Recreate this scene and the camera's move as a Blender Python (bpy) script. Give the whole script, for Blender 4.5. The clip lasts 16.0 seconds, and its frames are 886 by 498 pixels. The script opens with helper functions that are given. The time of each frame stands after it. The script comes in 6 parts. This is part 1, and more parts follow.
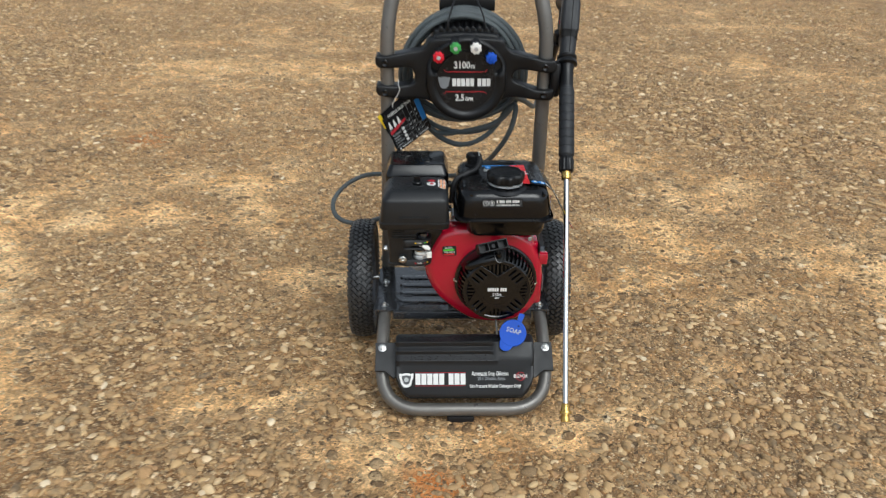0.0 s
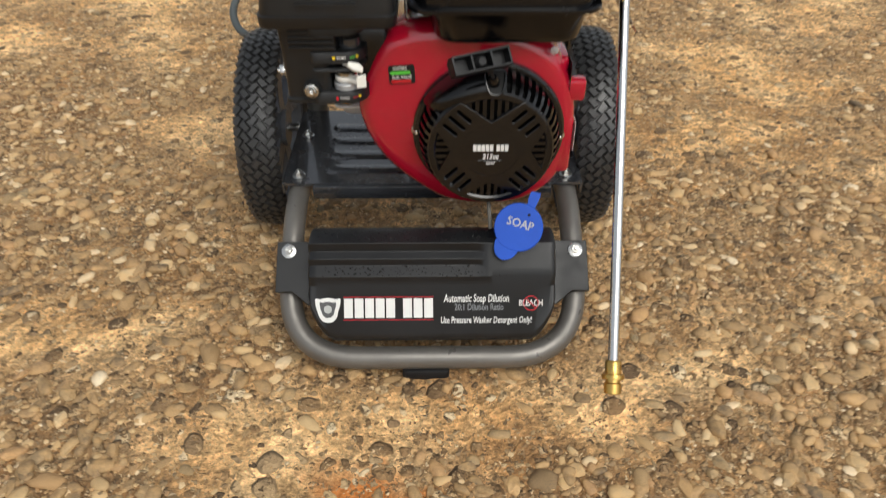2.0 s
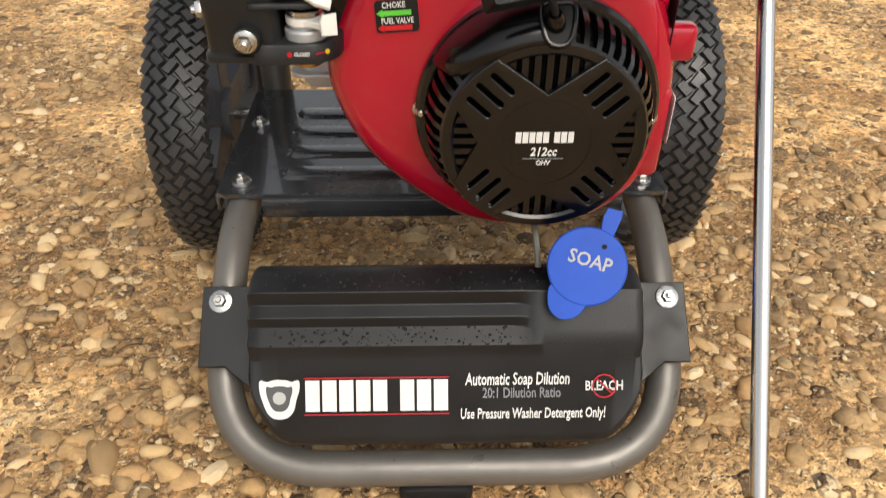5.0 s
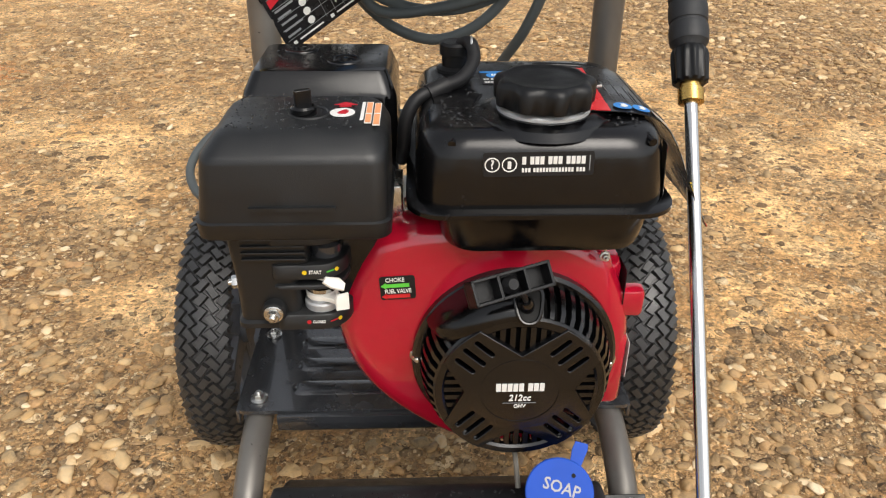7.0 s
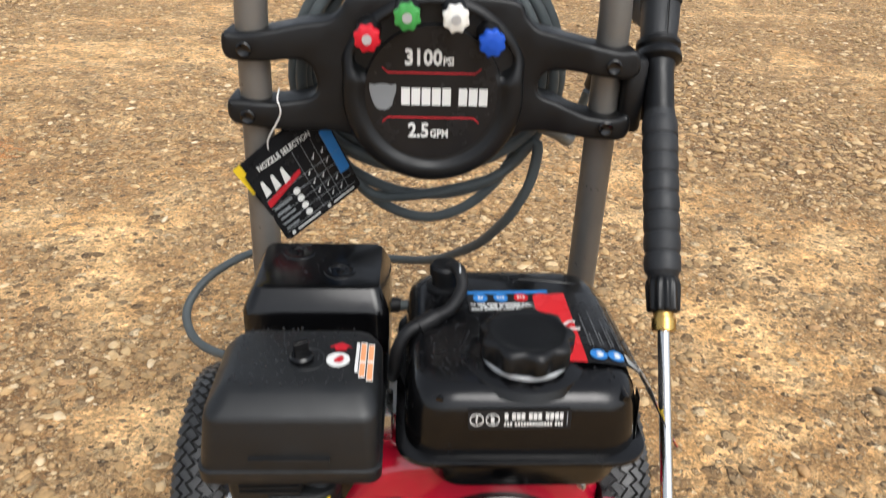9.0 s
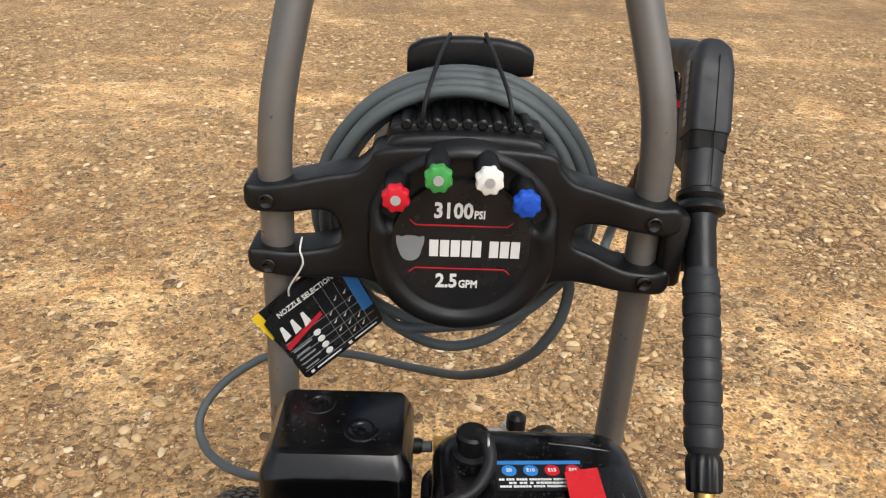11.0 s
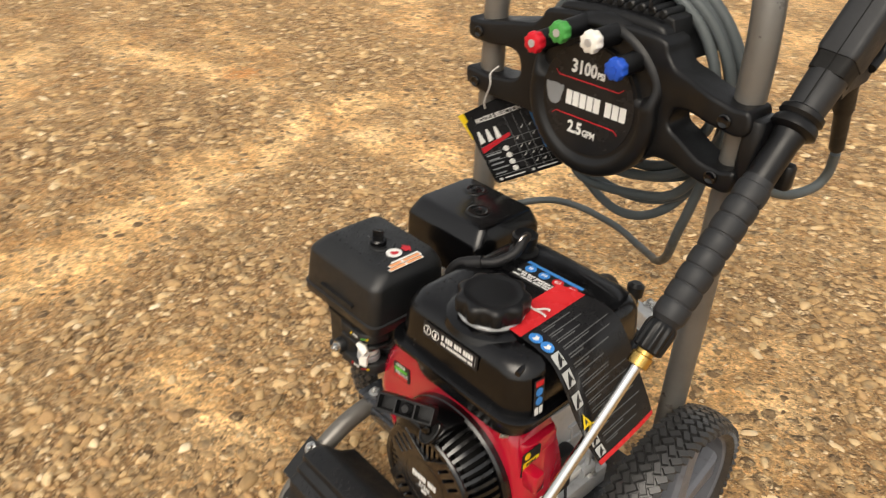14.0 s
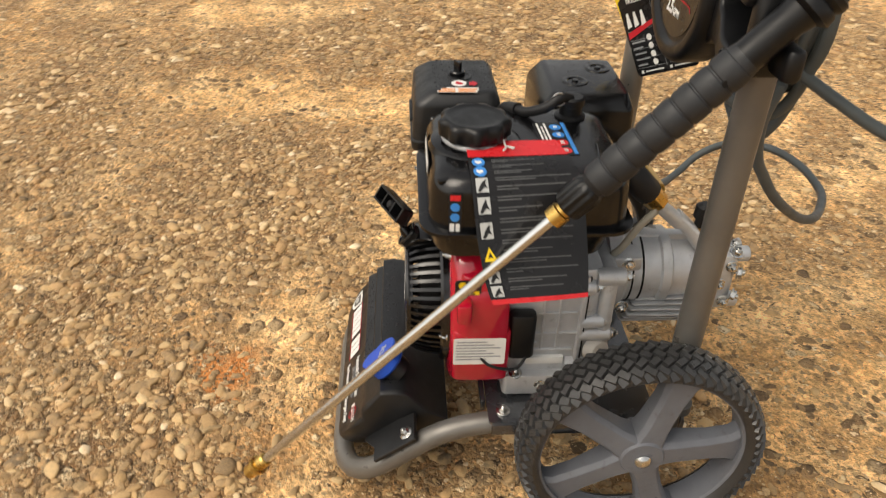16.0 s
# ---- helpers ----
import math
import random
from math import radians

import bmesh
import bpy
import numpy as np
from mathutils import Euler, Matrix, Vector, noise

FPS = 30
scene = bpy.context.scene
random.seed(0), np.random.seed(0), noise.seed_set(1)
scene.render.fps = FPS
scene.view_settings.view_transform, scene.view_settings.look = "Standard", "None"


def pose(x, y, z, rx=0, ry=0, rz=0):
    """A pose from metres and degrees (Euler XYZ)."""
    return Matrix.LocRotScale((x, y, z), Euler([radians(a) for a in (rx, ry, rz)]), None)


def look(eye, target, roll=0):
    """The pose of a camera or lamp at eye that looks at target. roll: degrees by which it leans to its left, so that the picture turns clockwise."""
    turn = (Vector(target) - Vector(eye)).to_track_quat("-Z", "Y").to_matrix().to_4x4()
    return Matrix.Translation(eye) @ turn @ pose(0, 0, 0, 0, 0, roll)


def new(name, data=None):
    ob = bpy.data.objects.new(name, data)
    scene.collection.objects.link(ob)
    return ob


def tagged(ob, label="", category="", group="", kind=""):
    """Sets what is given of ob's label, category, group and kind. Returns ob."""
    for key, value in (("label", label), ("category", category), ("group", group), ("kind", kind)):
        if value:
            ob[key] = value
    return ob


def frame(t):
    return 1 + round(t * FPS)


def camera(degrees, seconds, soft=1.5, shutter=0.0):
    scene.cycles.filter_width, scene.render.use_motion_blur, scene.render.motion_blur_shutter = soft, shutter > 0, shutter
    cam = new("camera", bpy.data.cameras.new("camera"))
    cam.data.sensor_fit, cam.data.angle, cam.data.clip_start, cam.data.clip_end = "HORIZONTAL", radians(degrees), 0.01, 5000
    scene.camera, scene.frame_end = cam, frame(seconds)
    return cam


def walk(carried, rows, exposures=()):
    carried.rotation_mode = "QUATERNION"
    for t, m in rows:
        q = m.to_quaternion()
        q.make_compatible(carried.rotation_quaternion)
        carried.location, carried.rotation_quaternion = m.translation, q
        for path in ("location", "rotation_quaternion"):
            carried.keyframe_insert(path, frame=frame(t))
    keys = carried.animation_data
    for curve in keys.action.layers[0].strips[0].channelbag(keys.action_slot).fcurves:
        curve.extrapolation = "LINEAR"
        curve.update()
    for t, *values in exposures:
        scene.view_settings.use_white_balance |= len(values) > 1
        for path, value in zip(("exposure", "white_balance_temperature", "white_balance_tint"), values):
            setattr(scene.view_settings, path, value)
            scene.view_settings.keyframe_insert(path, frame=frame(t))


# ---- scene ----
from mathutils.geometry import delaunay_2d_cdt

cam = camera(61.4, 16.0, soft=1.15, shutter=0.4)
PATH = [
    (0, (-0.071, -1.571, 1.016), (-0.036, 0.212, 0.111), 0.4),
    (0.5, (-0.012, -1.346, 0.917), (0.012, 0.396, -0.065), 0.4),
    (1, (-0.011, -1.153, 0.828), (0.007, 0.536, -0.243), 0.2),
    (1.5, (-0.012, -1.033, 0.758), (0.005, 0.601, -0.395), 0.1),
    (2, (0.009, -0.97, 0.67), (0.018, 0.61, -0.557), -0.1),
    (2.5, (-0.001, -0.855, 0.542), (0.002, 0.68, -0.74), -0.3),
    (3, (-0.004, -0.746, 0.472), (-0.013, 0.768, -0.835), -0.5),
    (3.2, (-0.005, -0.717, 0.463), (-0.017, 0.793, -0.849), -0.5),
    (5.3, (-0.01, -0.694, 0.524), (0.026, 0.91, -0.669), 0.2),
    (5.5, (-0.01, -0.699, 0.55), (0.028, 0.923, -0.62), 0.2),
    (6, (-0.01, -0.706, 0.609), (0.038, 0.967, -0.487), 0.3),
    (6.5, (-0.01, -0.716, 0.648), (0.044, 0.995, -0.387), 0.3),
    (7, (-0.013, -0.717, 0.647), (0.049, 1.016, -0.349), 0.4),
    (7.5, (-0.015, -0.715, 0.645), (0.055, 1.029, -0.331), 0.6),
    (8, (-0.011, -0.719, 0.656), (0.068, 1.03, -0.312), 1.0),
    (8.5, (-0.009, -0.702, 0.714), (0.079, 1.054, -0.24), 1.5),
    (9, (-0.015, -0.672, 0.811), (0.08, 1.096, -0.118), 2.0),
    (9.5, (-0.028, -0.631, 0.895), (0.066, 1.154, -0.003), 2.4),
    (9.7, (-0.03, -0.618, 0.917), (0.064, 1.173, 0.032), 2.5),
    (11.8, (-0.029, -0.582, 0.903), (-0.078, 1.21, 0.016), 2.9),
    (12, (0.008, -0.6, 0.903), (-0.142, 1.177, -0.003), 2.7),
    (12.5, (0.141, -0.682, 0.918), (-0.28, 1.025, -0.036), 2.7),
    (13, (0.22, -0.662, 0.878), (-0.518, 0.903, -0.125), 1.9),
    (13.5, (0.332, -0.633, 0.888), (-0.673, 0.754, -0.144), 1.9),
    (14, (0.481, -0.639, 0.907), (-0.755, 0.527, -0.149), 1.9),
    (14.5, (0.556, -0.566, 0.87), (-0.866, 0.34, -0.206), 1.9),
    (15, (0.643, -0.467, 0.847), (-0.908, 0.162, -0.249), 2.0),
    (15.5, (0.763, -0.378, 0.852), (-0.859, -0.026, -0.263), 2.0),
    (16, (0.782, -0.263, 0.806), (-0.863, -0.161, -0.326), 1.4),
]
walk(cam, [(t, look(eye, target, roll)) for t, eye, target, roll in PATH], exposures=[(0.0, 0.20, 6000, 5), (3.0, 0.20, 6850, 9), (5.5, 0.58, 7000, 10), (9.0, 0.59, 6300, 9), (12.0, 0.46, 6850, 10), (13.0, 0.50, 7250, 10), (16.0, 0.51, 7350, 10)])

# ---- world and light ----
world = bpy.data.worlds.new("overcast_sky")
scene.world = world
world.use_nodes = True
wn, wl = world.node_tree.nodes, world.node_tree.links
sky = wn.new("ShaderNodeTexSky")
sky.sky_type = "NISHITA"
sky.sun_disc = False
sky.sun_elevation, sky.sun_rotation = radians(53), radians(152.5)
sky.air_density, sky.dust_density, sky.ozone_density = 1.0, 3.0, 1.0
cloud = wn.new("ShaderNodeHueSaturation")
cloud.inputs["Saturation"].default_value = 0.28
wl.new(sky.outputs[0], cloud.inputs["Color"])
wl.new(cloud.outputs[0], wn["Background"].inputs["Color"])
wn["Background"].inputs["Strength"].default_value = 0.13
sun = new("sun", bpy.data.lights.new("sun", "SUN"))
sun.data.energy, sun.data.angle, sun.data.color = 1.2, radians(42), (1.0, 0.96, 0.90)
sun.matrix_world = look((1.2, -2.3, 3.4), (0, 0, 0))


# ---- materials ----
def node_mat(name):
    m = bpy.data.materials.new(name)
    m.use_nodes = True
    return m, m.node_tree.nodes, m.node_tree.links, m.node_tree.nodes["Principled BSDF"]


def noise_node(n, l, co, scale, detail=4.0, rough=0.6):
    t = n.new("ShaderNodeTexNoise")
    t.inputs["Scale"].default_value, t.inputs["Detail"].default_value, t.inputs["Roughness"].default_value = scale, detail, rough
    l.new(co, t.inputs["Vector"])
    return t


def ramp(n, l, src, stops):
    r = n.new("ShaderNodeValToRGB")
    e = r.color_ramp.elements
    while len(e) < len(stops):
        e.new(0.5)
    for i, (p, c) in enumerate(stops):
        e[i].position, e[i].color = p, (*c, 1) if len(c) == 3 else c
    l.new(src, r.inputs[0])
    return r


def grey(v):
    return (v, v, v)


def mix_col(n, l, fac, a, b, blend="MIX"):
    x = n.new("ShaderNodeMix")
    x.data_type, x.blend_type = "RGBA", blend
    for sock, v in ((x.inputs[0], fac), (x.inputs[6], a), (x.inputs[7], b)):
        if hasattr(v, "is_output"):
            l.new(v, sock)
        else:
            sock.default_value = v if isinstance(v, float) else (*v, 1)
    return x.outputs[2]


def surface(name, color, rough=0.5, metal=0.0, var=0.15, wear=None, big=14.0, fine=900.0, bump=0.15, depth=0.0004, coat=0.0, rough_var=0.12, spec=0.3):
    """Paint, plastic, rubber or metal: grain and blotches in colour and gloss, and a fine relief."""
    m, n, l, p = node_mat(name)
    co = n.new("ShaderNodeTexCoord").outputs["Object"]
    a, b = noise_node(n, l, co, big), noise_node(n, l, co, fine, 2.0)
    lo, hi = [c * (1 - var) for c in color], [min(1, c * (1 + var)) for c in color]
    c1 = ramp(n, l, a.outputs[0], [(0.3, lo), (0.7, hi)]).outputs[0]
    if wear:
        w = noise_node(n, l, co, big * 5, 6.0, 0.7)
        mask = ramp(n, l, w.outputs[0], [(0.60, grey(0)), (0.72, grey(0.6))]).outputs[0]
        c1 = mix_col(n, l, mask, c1, wear)
    l.new(c1, p.inputs["Base Color"])
    rr = ramp(n, l, noise_node(n, l, co, big * 3, 5.0).outputs[0], [(0.3, grey(max(0.03, rough - rough_var))), (0.7, grey(min(1, rough + rough_var)))])
    l.new(rr.outputs[0], p.inputs["Roughness"])
    p.inputs["Metallic"].default_value = metal
    p.inputs["Coat Weight"].default_value = coat
    p.inputs["Specular IOR Level"].default_value = spec
    bp = n.new("ShaderNodeBump")
    bp.inputs["Strength"].default_value, bp.inputs["Distance"].default_value = bump, depth
    l.new(b.outputs[0], bp.inputs["Height"])
    l.new(bp.outputs[0], p.inputs["Normal"])
    return m


PLASTIC = surface("black_textured_plastic", (0.0040, 0.0043, 0.0050), 0.40, bump=0.35, depth=0.0003, wear=(0.009, 0.009, 0.009), spec=0.36)
SOFT = surface("dark_grey_moulded_plastic", (0.0080, 0.0085, 0.0095), 0.42, bump=0.4, depth=0.0003, wear=(0.014, 0.014, 0.014), spec=0.46)
GUN = surface("matt_grey_gun_plastic", (0.015, 0.0165, 0.019), 0.56, bump=0.45, depth=0.0003, wear=(0.03, 0.03, 0.03), spec=0.46)
RECOIL = surface("satin_black_moulding", (0.0022, 0.0023, 0.0028), 0.20, bump=0.12, rough_var=0.08, spec=0.7)
GLOSS = surface("gloss_black_plastic", (0.0022, 0.0022, 0.0026), 0.19, bump=0.08, rough_var=0.07, spec=0.5)
TANK = surface("black_painted_tank", (0.0020, 0.0020, 0.0024), 0.20, bump=0.15, rough_var=0.09, spec=0.5)
COVER = surface("black_air_cleaner_plastic", (0.0065, 0.0072, 0.0080), 0.44, bump=0.45, depth=0.0003, wear=(0.011, 0.011, 0.011), spec=0.55)
STEEL_BLACK = surface("black_powder_coated_steel", (0.026, 0.028, 0.032), 0.22, bump=0.12, depth=0.0003, coat=0.8, spec=0.9)
TUBE = surface("gunmetal_powder_coat", (0.1725, 0.1633, 0.1495), 0.38, metal=0.5, var=0.12, bump=0.3, fine=1400, wear=(0.18, 0.175, 0.165))
RED = surface("gloss_red_paint", (0.415, 0.0058, 0.0250), 0.13, var=0.08, coat=0.8, bump=0.05, rough_var=0.06, spec=0.5)
RED_PLASTIC = surface("red_plastic", (0.56, 0.0112, 0.02464), 0.35, var=0.08)
BLUE = surface("blue_plastic", (0.0138, 0.0805, 0.483), 0.42, var=0.12)
GREEN = surface("green_plastic", (0.0575, 0.3105, 0.069), 0.4, var=0.1)
WHITE = surface("white_plastic", (0.792, 0.781, 0.726), 0.45, var=0.06)
TYRE = surface("black_tyre_rubber", (0.027, 0.0272, 0.0275), 0.38, bump=0.5, depth=0.0005, wear=(0.050, 0.046, 0.040), spec=0.6)
RIM = surface("dark_grey_rim_plastic", (0.1265, 0.1342, 0.1518), 0.38, bump=0.3, wear=(0.08, 0.075, 0.07))
CHROME = surface("zinc_plated_steel", (0.62, 0.62, 0.60), 0.26, metal=1.0, var=0.1)
LANCE = surface("bright_stainless_steel", (0.66, 0.66, 0.65), 0.16, metal=1.0, var=0.05, rough_var=0.05)
BRASS = surface("brass", (0.62, 0.40, 0.12), 0.3, metal=1.0, var=0.12)
ALU = surface("cast_aluminium", (0.54, 0.555, 0.57), 0.40, metal=0.5, var=0.2, bump=0.6, depth=0.0006, fine=1200, wear=(0.25, 0.25, 0.25))
HOSE = surface("grey_rubber_hose", (0.088, 0.102, 0.106), 0.5, var=0.12, bump=0.3)
RUBBER = surface("black_rubber_hose", (0.010, 0.010, 0.011), 0.5)
# dark parts and joints, and fills whose colour stands for shade in holes
VOID = surface("dark_parts_and_hole_shade", (0.005, 0.005, 0.005), 0.7)
INK_W = surface("white_print", (0.713, 0.713, 0.69), 0.5, var=0.06, bump=0.02)
PALE = surface("pale_grey_print", (0.44, 0.451, 0.44), 0.45, var=0.1, bump=0.02)
INK_G = surface("grey_print", (0.22, 0.23, 0.24), 0.5, var=0.1, bump=0.02)
INK_R = surface("red_print", (0.4704, 0.0168, 0.028), 0.45, var=0.08, bump=0.02)
INK_Y = surface("yellow_print", (0.792, 0.55, 0.022), 0.5, var=0.08, bump=0.02)
INK_GN = surface("green_print", (0.11, 0.56, 0.06), 0.5, var=0.08, bump=0.02)
INK_B = surface("blue_print", (0.0345, 0.207, 0.552), 0.5, var=0.08, bump=0.02)
INK_O = surface("orange_print", (0.7392, 0.3248, 0.1456), 0.5, var=0.08, bump=0.02)
INK_K = surface("black_print", (0.012, 0.012, 0.013), 0.4, var=0.1, bump=0.02)
INK_D = surface("faint_grey_print", (0.085, 0.088, 0.09), 0.5, var=0.15, bump=0.02)
WET = surface("water_drop", (0.01, 0.01, 0.011), 0.06, var=0.1, bump=0.0, rough_var=0.03, coat=1.0)
CARD = surface("black_glossy_card", (0.012, 0.012, 0.013), 0.22, var=0.2, bump=0.05)
CARD_R = surface("red_glossy_card", (0.56, 0.0224, 0.028), 0.28, var=0.08, bump=0.05)
PAPER = surface("white_label_paper", (0.713, 0.713, 0.69), 0.5, var=0.05, bump=0.05)
STRING = surface("white_nylon_tie", (0.66, 0.65, 0.62), 0.4, var=0.05)


def ground_material():
    m, n, l, p = node_mat("sandy_clay")
    co = n.new("ShaderNodeTexCoord").outputs["Object"]
    big, mid, fine = noise_node(n, l, co, 1.1, 5.0), noise_node(n, l, co, 7.0, 6.0, 0.65), noise_node(n, l, co, 120.0, 5.0, 0.7)
    clay = ramp(n, l, big.outputs[0], [(0.32, (0.33, 0.180, 0.074)), (0.45, (0.43, 0.255, 0.112)), (0.55, (0.54, 0.360, 0.190)), (0.70, (0.44, 0.220, 0.078))]).outputs[0]
    sand = ramp(n, l, mid.outputs[0], [(0.34, (0.25, 0.142, 0.062)), (0.46, (0.42, 0.262, 0.120)), (0.56, (0.60, 0.425, 0.232)), (0.68, (0.74, 0.565, 0.350))]).outputs[0]
    base = mix_col(n, l, 0.5, clay, sand)
    lying = n.new("ShaderNodeAttribute")
    lying.attribute_name = "sand"
    ragged = mix_col(n, l, 0.30, lying.outputs["Color"], noise_node(n, l, co, 16.0, 8.0, 0.72).outputs[1], "LINEAR_LIGHT")
    bare = ramp(n, l, ragged, [(0.20, (0.52, 0.46, 0.40)), (0.48, (0.91, 0.88, 0.845)), (0.77, (1.52, 1.53, 1.51))]).outputs[0]
    base = mix_col(n, l, 1.0, base, bare, "MULTIPLY")
    speck = ramp(n, l, noise_node(n, l, co, 42.0, 7.0, 0.8).outputs[0], [(0.34, grey(0.50)), (0.5, grey(1.0)), (0.66, grey(1.42))]).outputs[0]
    base = mix_col(n, l, 0.85, base, speck, "MULTIPLY")
    grain = ramp(n, l, fine.outputs[0], [(0.28, grey(0.46)), (0.5, grey(1.0)), (0.72, grey(1.55))]).outputs[0]
    base = mix_col(n, l, 0.85, base, grain, "MULTIPLY")
    clump = ramp(n, l, noise_node(n, l, co, 15.0, 9.0, 0.78).outputs[0], [(0.36, grey(0.62)), (0.5, grey(1.0)), (0.64, grey(1.34))]).outputs[0]
    base = mix_col(n, l, 0.9, base, clump, "MULTIPLY")
    # rust-orange stains of bare clay
    for place, reach, amount in (((-0.074, -0.530, 0.0), 0.075, 0.85), ((-1.26, 1.46, 0.0), 0.13, 0.6), ((-1.95, 0.62, 0.0), 0.10, 0.45)):
        away = n.new("ShaderNodeVectorMath")
        away.operation = "DISTANCE"
        l.new(mix_col(n, l, 0.09, co, noise_node(n, l, co, 14.0, 4.0).outputs[1], "LINEAR_LIGHT"), away.inputs[0])
        away.inputs[1].default_value = place
        stain = ramp(n, l, away.outputs["Value"], [(reach * 0.4, grey(amount)), (reach, grey(0))]).outputs[0]
        base = mix_col(n, l, stain, base, (0.62, 0.215, 0.045))
    heights = None
    for scale, share in ((34.0, 0.40), (62.0, 0.46), (110.0, 0.48), (200.0, 0.46)):
        warp = mix_col(n, l, 0.012, co, noise_node(n, l, co, scale * 0.6, 2.0).outputs[1], "LINEAR_LIGHT")
        v = n.new("ShaderNodeTexVoronoi")
        v.inputs["Scale"].default_value = scale
        l.new(warp, v.inputs["Vector"])
        dome = ramp(n, l, v.outputs["Distance"], [(0.0, grey(1)), (0.36, grey(0.72)), (0.46, grey(0))]).outputs[0]
        split = n.new("ShaderNodeSeparateColor")
        l.new(v.outputs["Color"], split.inputs[0])
        keep = n.new("ShaderNodeMath")
        keep.operation = "LESS_THAN"
        l.new(split.outputs[0], keep.inputs[0])
        patch = ramp(n, l, mix_col(n, l, 0.25, lying.outputs["Color"], noise_node(n, l, co, 4.0, 4.0).outputs[1], "LINEAR_LIGHT"), [(0.25, grey(share * 1.5)), (0.75, grey(share * 0.4))]).outputs[0]
        l.new(patch, keep.inputs[1])
        mask = n.new("ShaderNodeMath")
        mask.operation = "MULTIPLY"
        l.new(dome, mask.inputs[0])
        l.new(keep.outputs[0], mask.inputs[1])
        tone = ramp(n, l, split.outputs[1], [(0.0, (0.12, 0.080, 0.046)), (0.2, (0.22, 0.140, 0.072)), (0.45, (0.36, 0.226, 0.110)), (0.65, (0.29, 0.206, 0.122)), (0.85, (0.58, 0.42, 0.24)), (1.0, (0.80, 0.66, 0.45))]).outputs[0]
        sharp = ramp(n, l, mask.outputs[0], [(0.02, grey(0)), (0.25, grey(1))]).outputs[0]
        base = mix_col(n, l, sharp, base, tone)
        h = n.new("ShaderNodeMath")
        h.operation = "MULTIPLY_ADD"
        l.new(mask.outputs[0], h.inputs[0])
        h.inputs[1].default_value = 0.55 / scale
        if heights is None:
            h.inputs[2].default_value = 0.0
        else:
            l.new(heights, h.inputs[2])
        heights = h.outputs[0]
    hf = n.new("ShaderNodeMath")
    hf.operation = "MULTIPLY_ADD"
    l.new(fine.outputs[0], hf.inputs[0])
    hf.inputs[1].default_value = 0.007
    l.new(heights, hf.inputs[2])
    for scale, tall in ((22.0, 0.023), (55.0, 0.018)):
        lump = n.new("ShaderNodeMath")
        lump.operation = "MULTIPLY_ADD"
        l.new(noise_node(n, l, co, scale, 4.0, 0.6).outputs[0], lump.inputs[0])
        lump.inputs[1].default_value = tall
        l.new(hf.outputs[0], lump.inputs[2])
        hf = lump
    l.new(mix_col(n, l, 1.0, base, (1.15, 1.075, 0.955), "MULTIPLY"), p.inputs["Base Color"])
    p.inputs["Roughness"].default_value = 0.85
    bp = n.new("ShaderNodeBump")
    bp.inputs["Strength"].default_value, bp.inputs["Distance"].default_value = 0.9, 1.0
    l.new(hf.outputs[0], bp.inputs["Height"])
    l.new(bp.outputs[0], p.inputs["Normal"])
    return m


def stone_material(name, source):
    m, n, l, p = node_mat(name)
    co = n.new("ShaderNodeTexCoord").outputs["Object"]
    if source == "island":
        rnd = n.new("ShaderNodeNewGeometry").outputs["Random Per Island"]
    else:
        rnd = n.new("ShaderNodeObjectInfo").outputs["Random"]
    tone = ramp(n, l, rnd, [(0.0, (0.090, 0.068, 0.046)), (0.07, (0.16, 0.112, 0.064)), (0.22, (0.24, 0.158, 0.080)), (0.40, (0.35, 0.220, 0.105)), (0.52, (0.22, 0.172, 0.100)), (0.64, (0.37, 0.210, 0.098)), (0.76, (0.45, 0.300, 0.145)), (0.88, (0.58, 0.420, 0.225)), (0.96, (0.70, 0.54, 0.33)), (1.0, (0.82, 0.70, 0.50))]).outputs[0]
    veins = ramp(n, l, noise_node(n, l, co, 90.0, 7.0, 0.75).outputs[0], [(0.3, grey(0.60)), (0.7, grey(1.35))]).outputs[0]
    dust = ramp(n, l, noise_node(n, l, co, 45.0, 6.0, 0.7).outputs[0], [(0.38, grey(0.06)), (0.66, grey(0.80))]).outputs[0]
    l.new(mix_col(n, l, dust, mix_col(n, l, 0.9, tone, mix_col(n, l, 1.0, veins, (1.17, 1.17, 1.17), "MULTIPLY"), "MULTIPLY"), (0.54, 0.331, 0.136)), p.inputs["Base Color"])
    p.inputs["Roughness"].default_value = 0.68
    bp = n.new("ShaderNodeBump")
    bp.inputs["Strength"].default_value, bp.inputs["Distance"].default_value = 0.5, 0.0015
    l.new(noise_node(n, l, co, 260.0, 5.0, 0.7).outputs[0], bp.inputs["Height"])
    l.new(bp.outputs[0], p.inputs["Normal"])
    return m


CLAY = ground_material()
STONE_MANY, STONE_ONE = stone_material("gravel_stone", "island"), stone_material("pebble_stone", "object")


# ---- mesh helpers ----
def thing(name, label, category, group=""):
    ob = new(name)
    ob.empty_display_size = 0.05
    return tagged(ob, label, category, group)


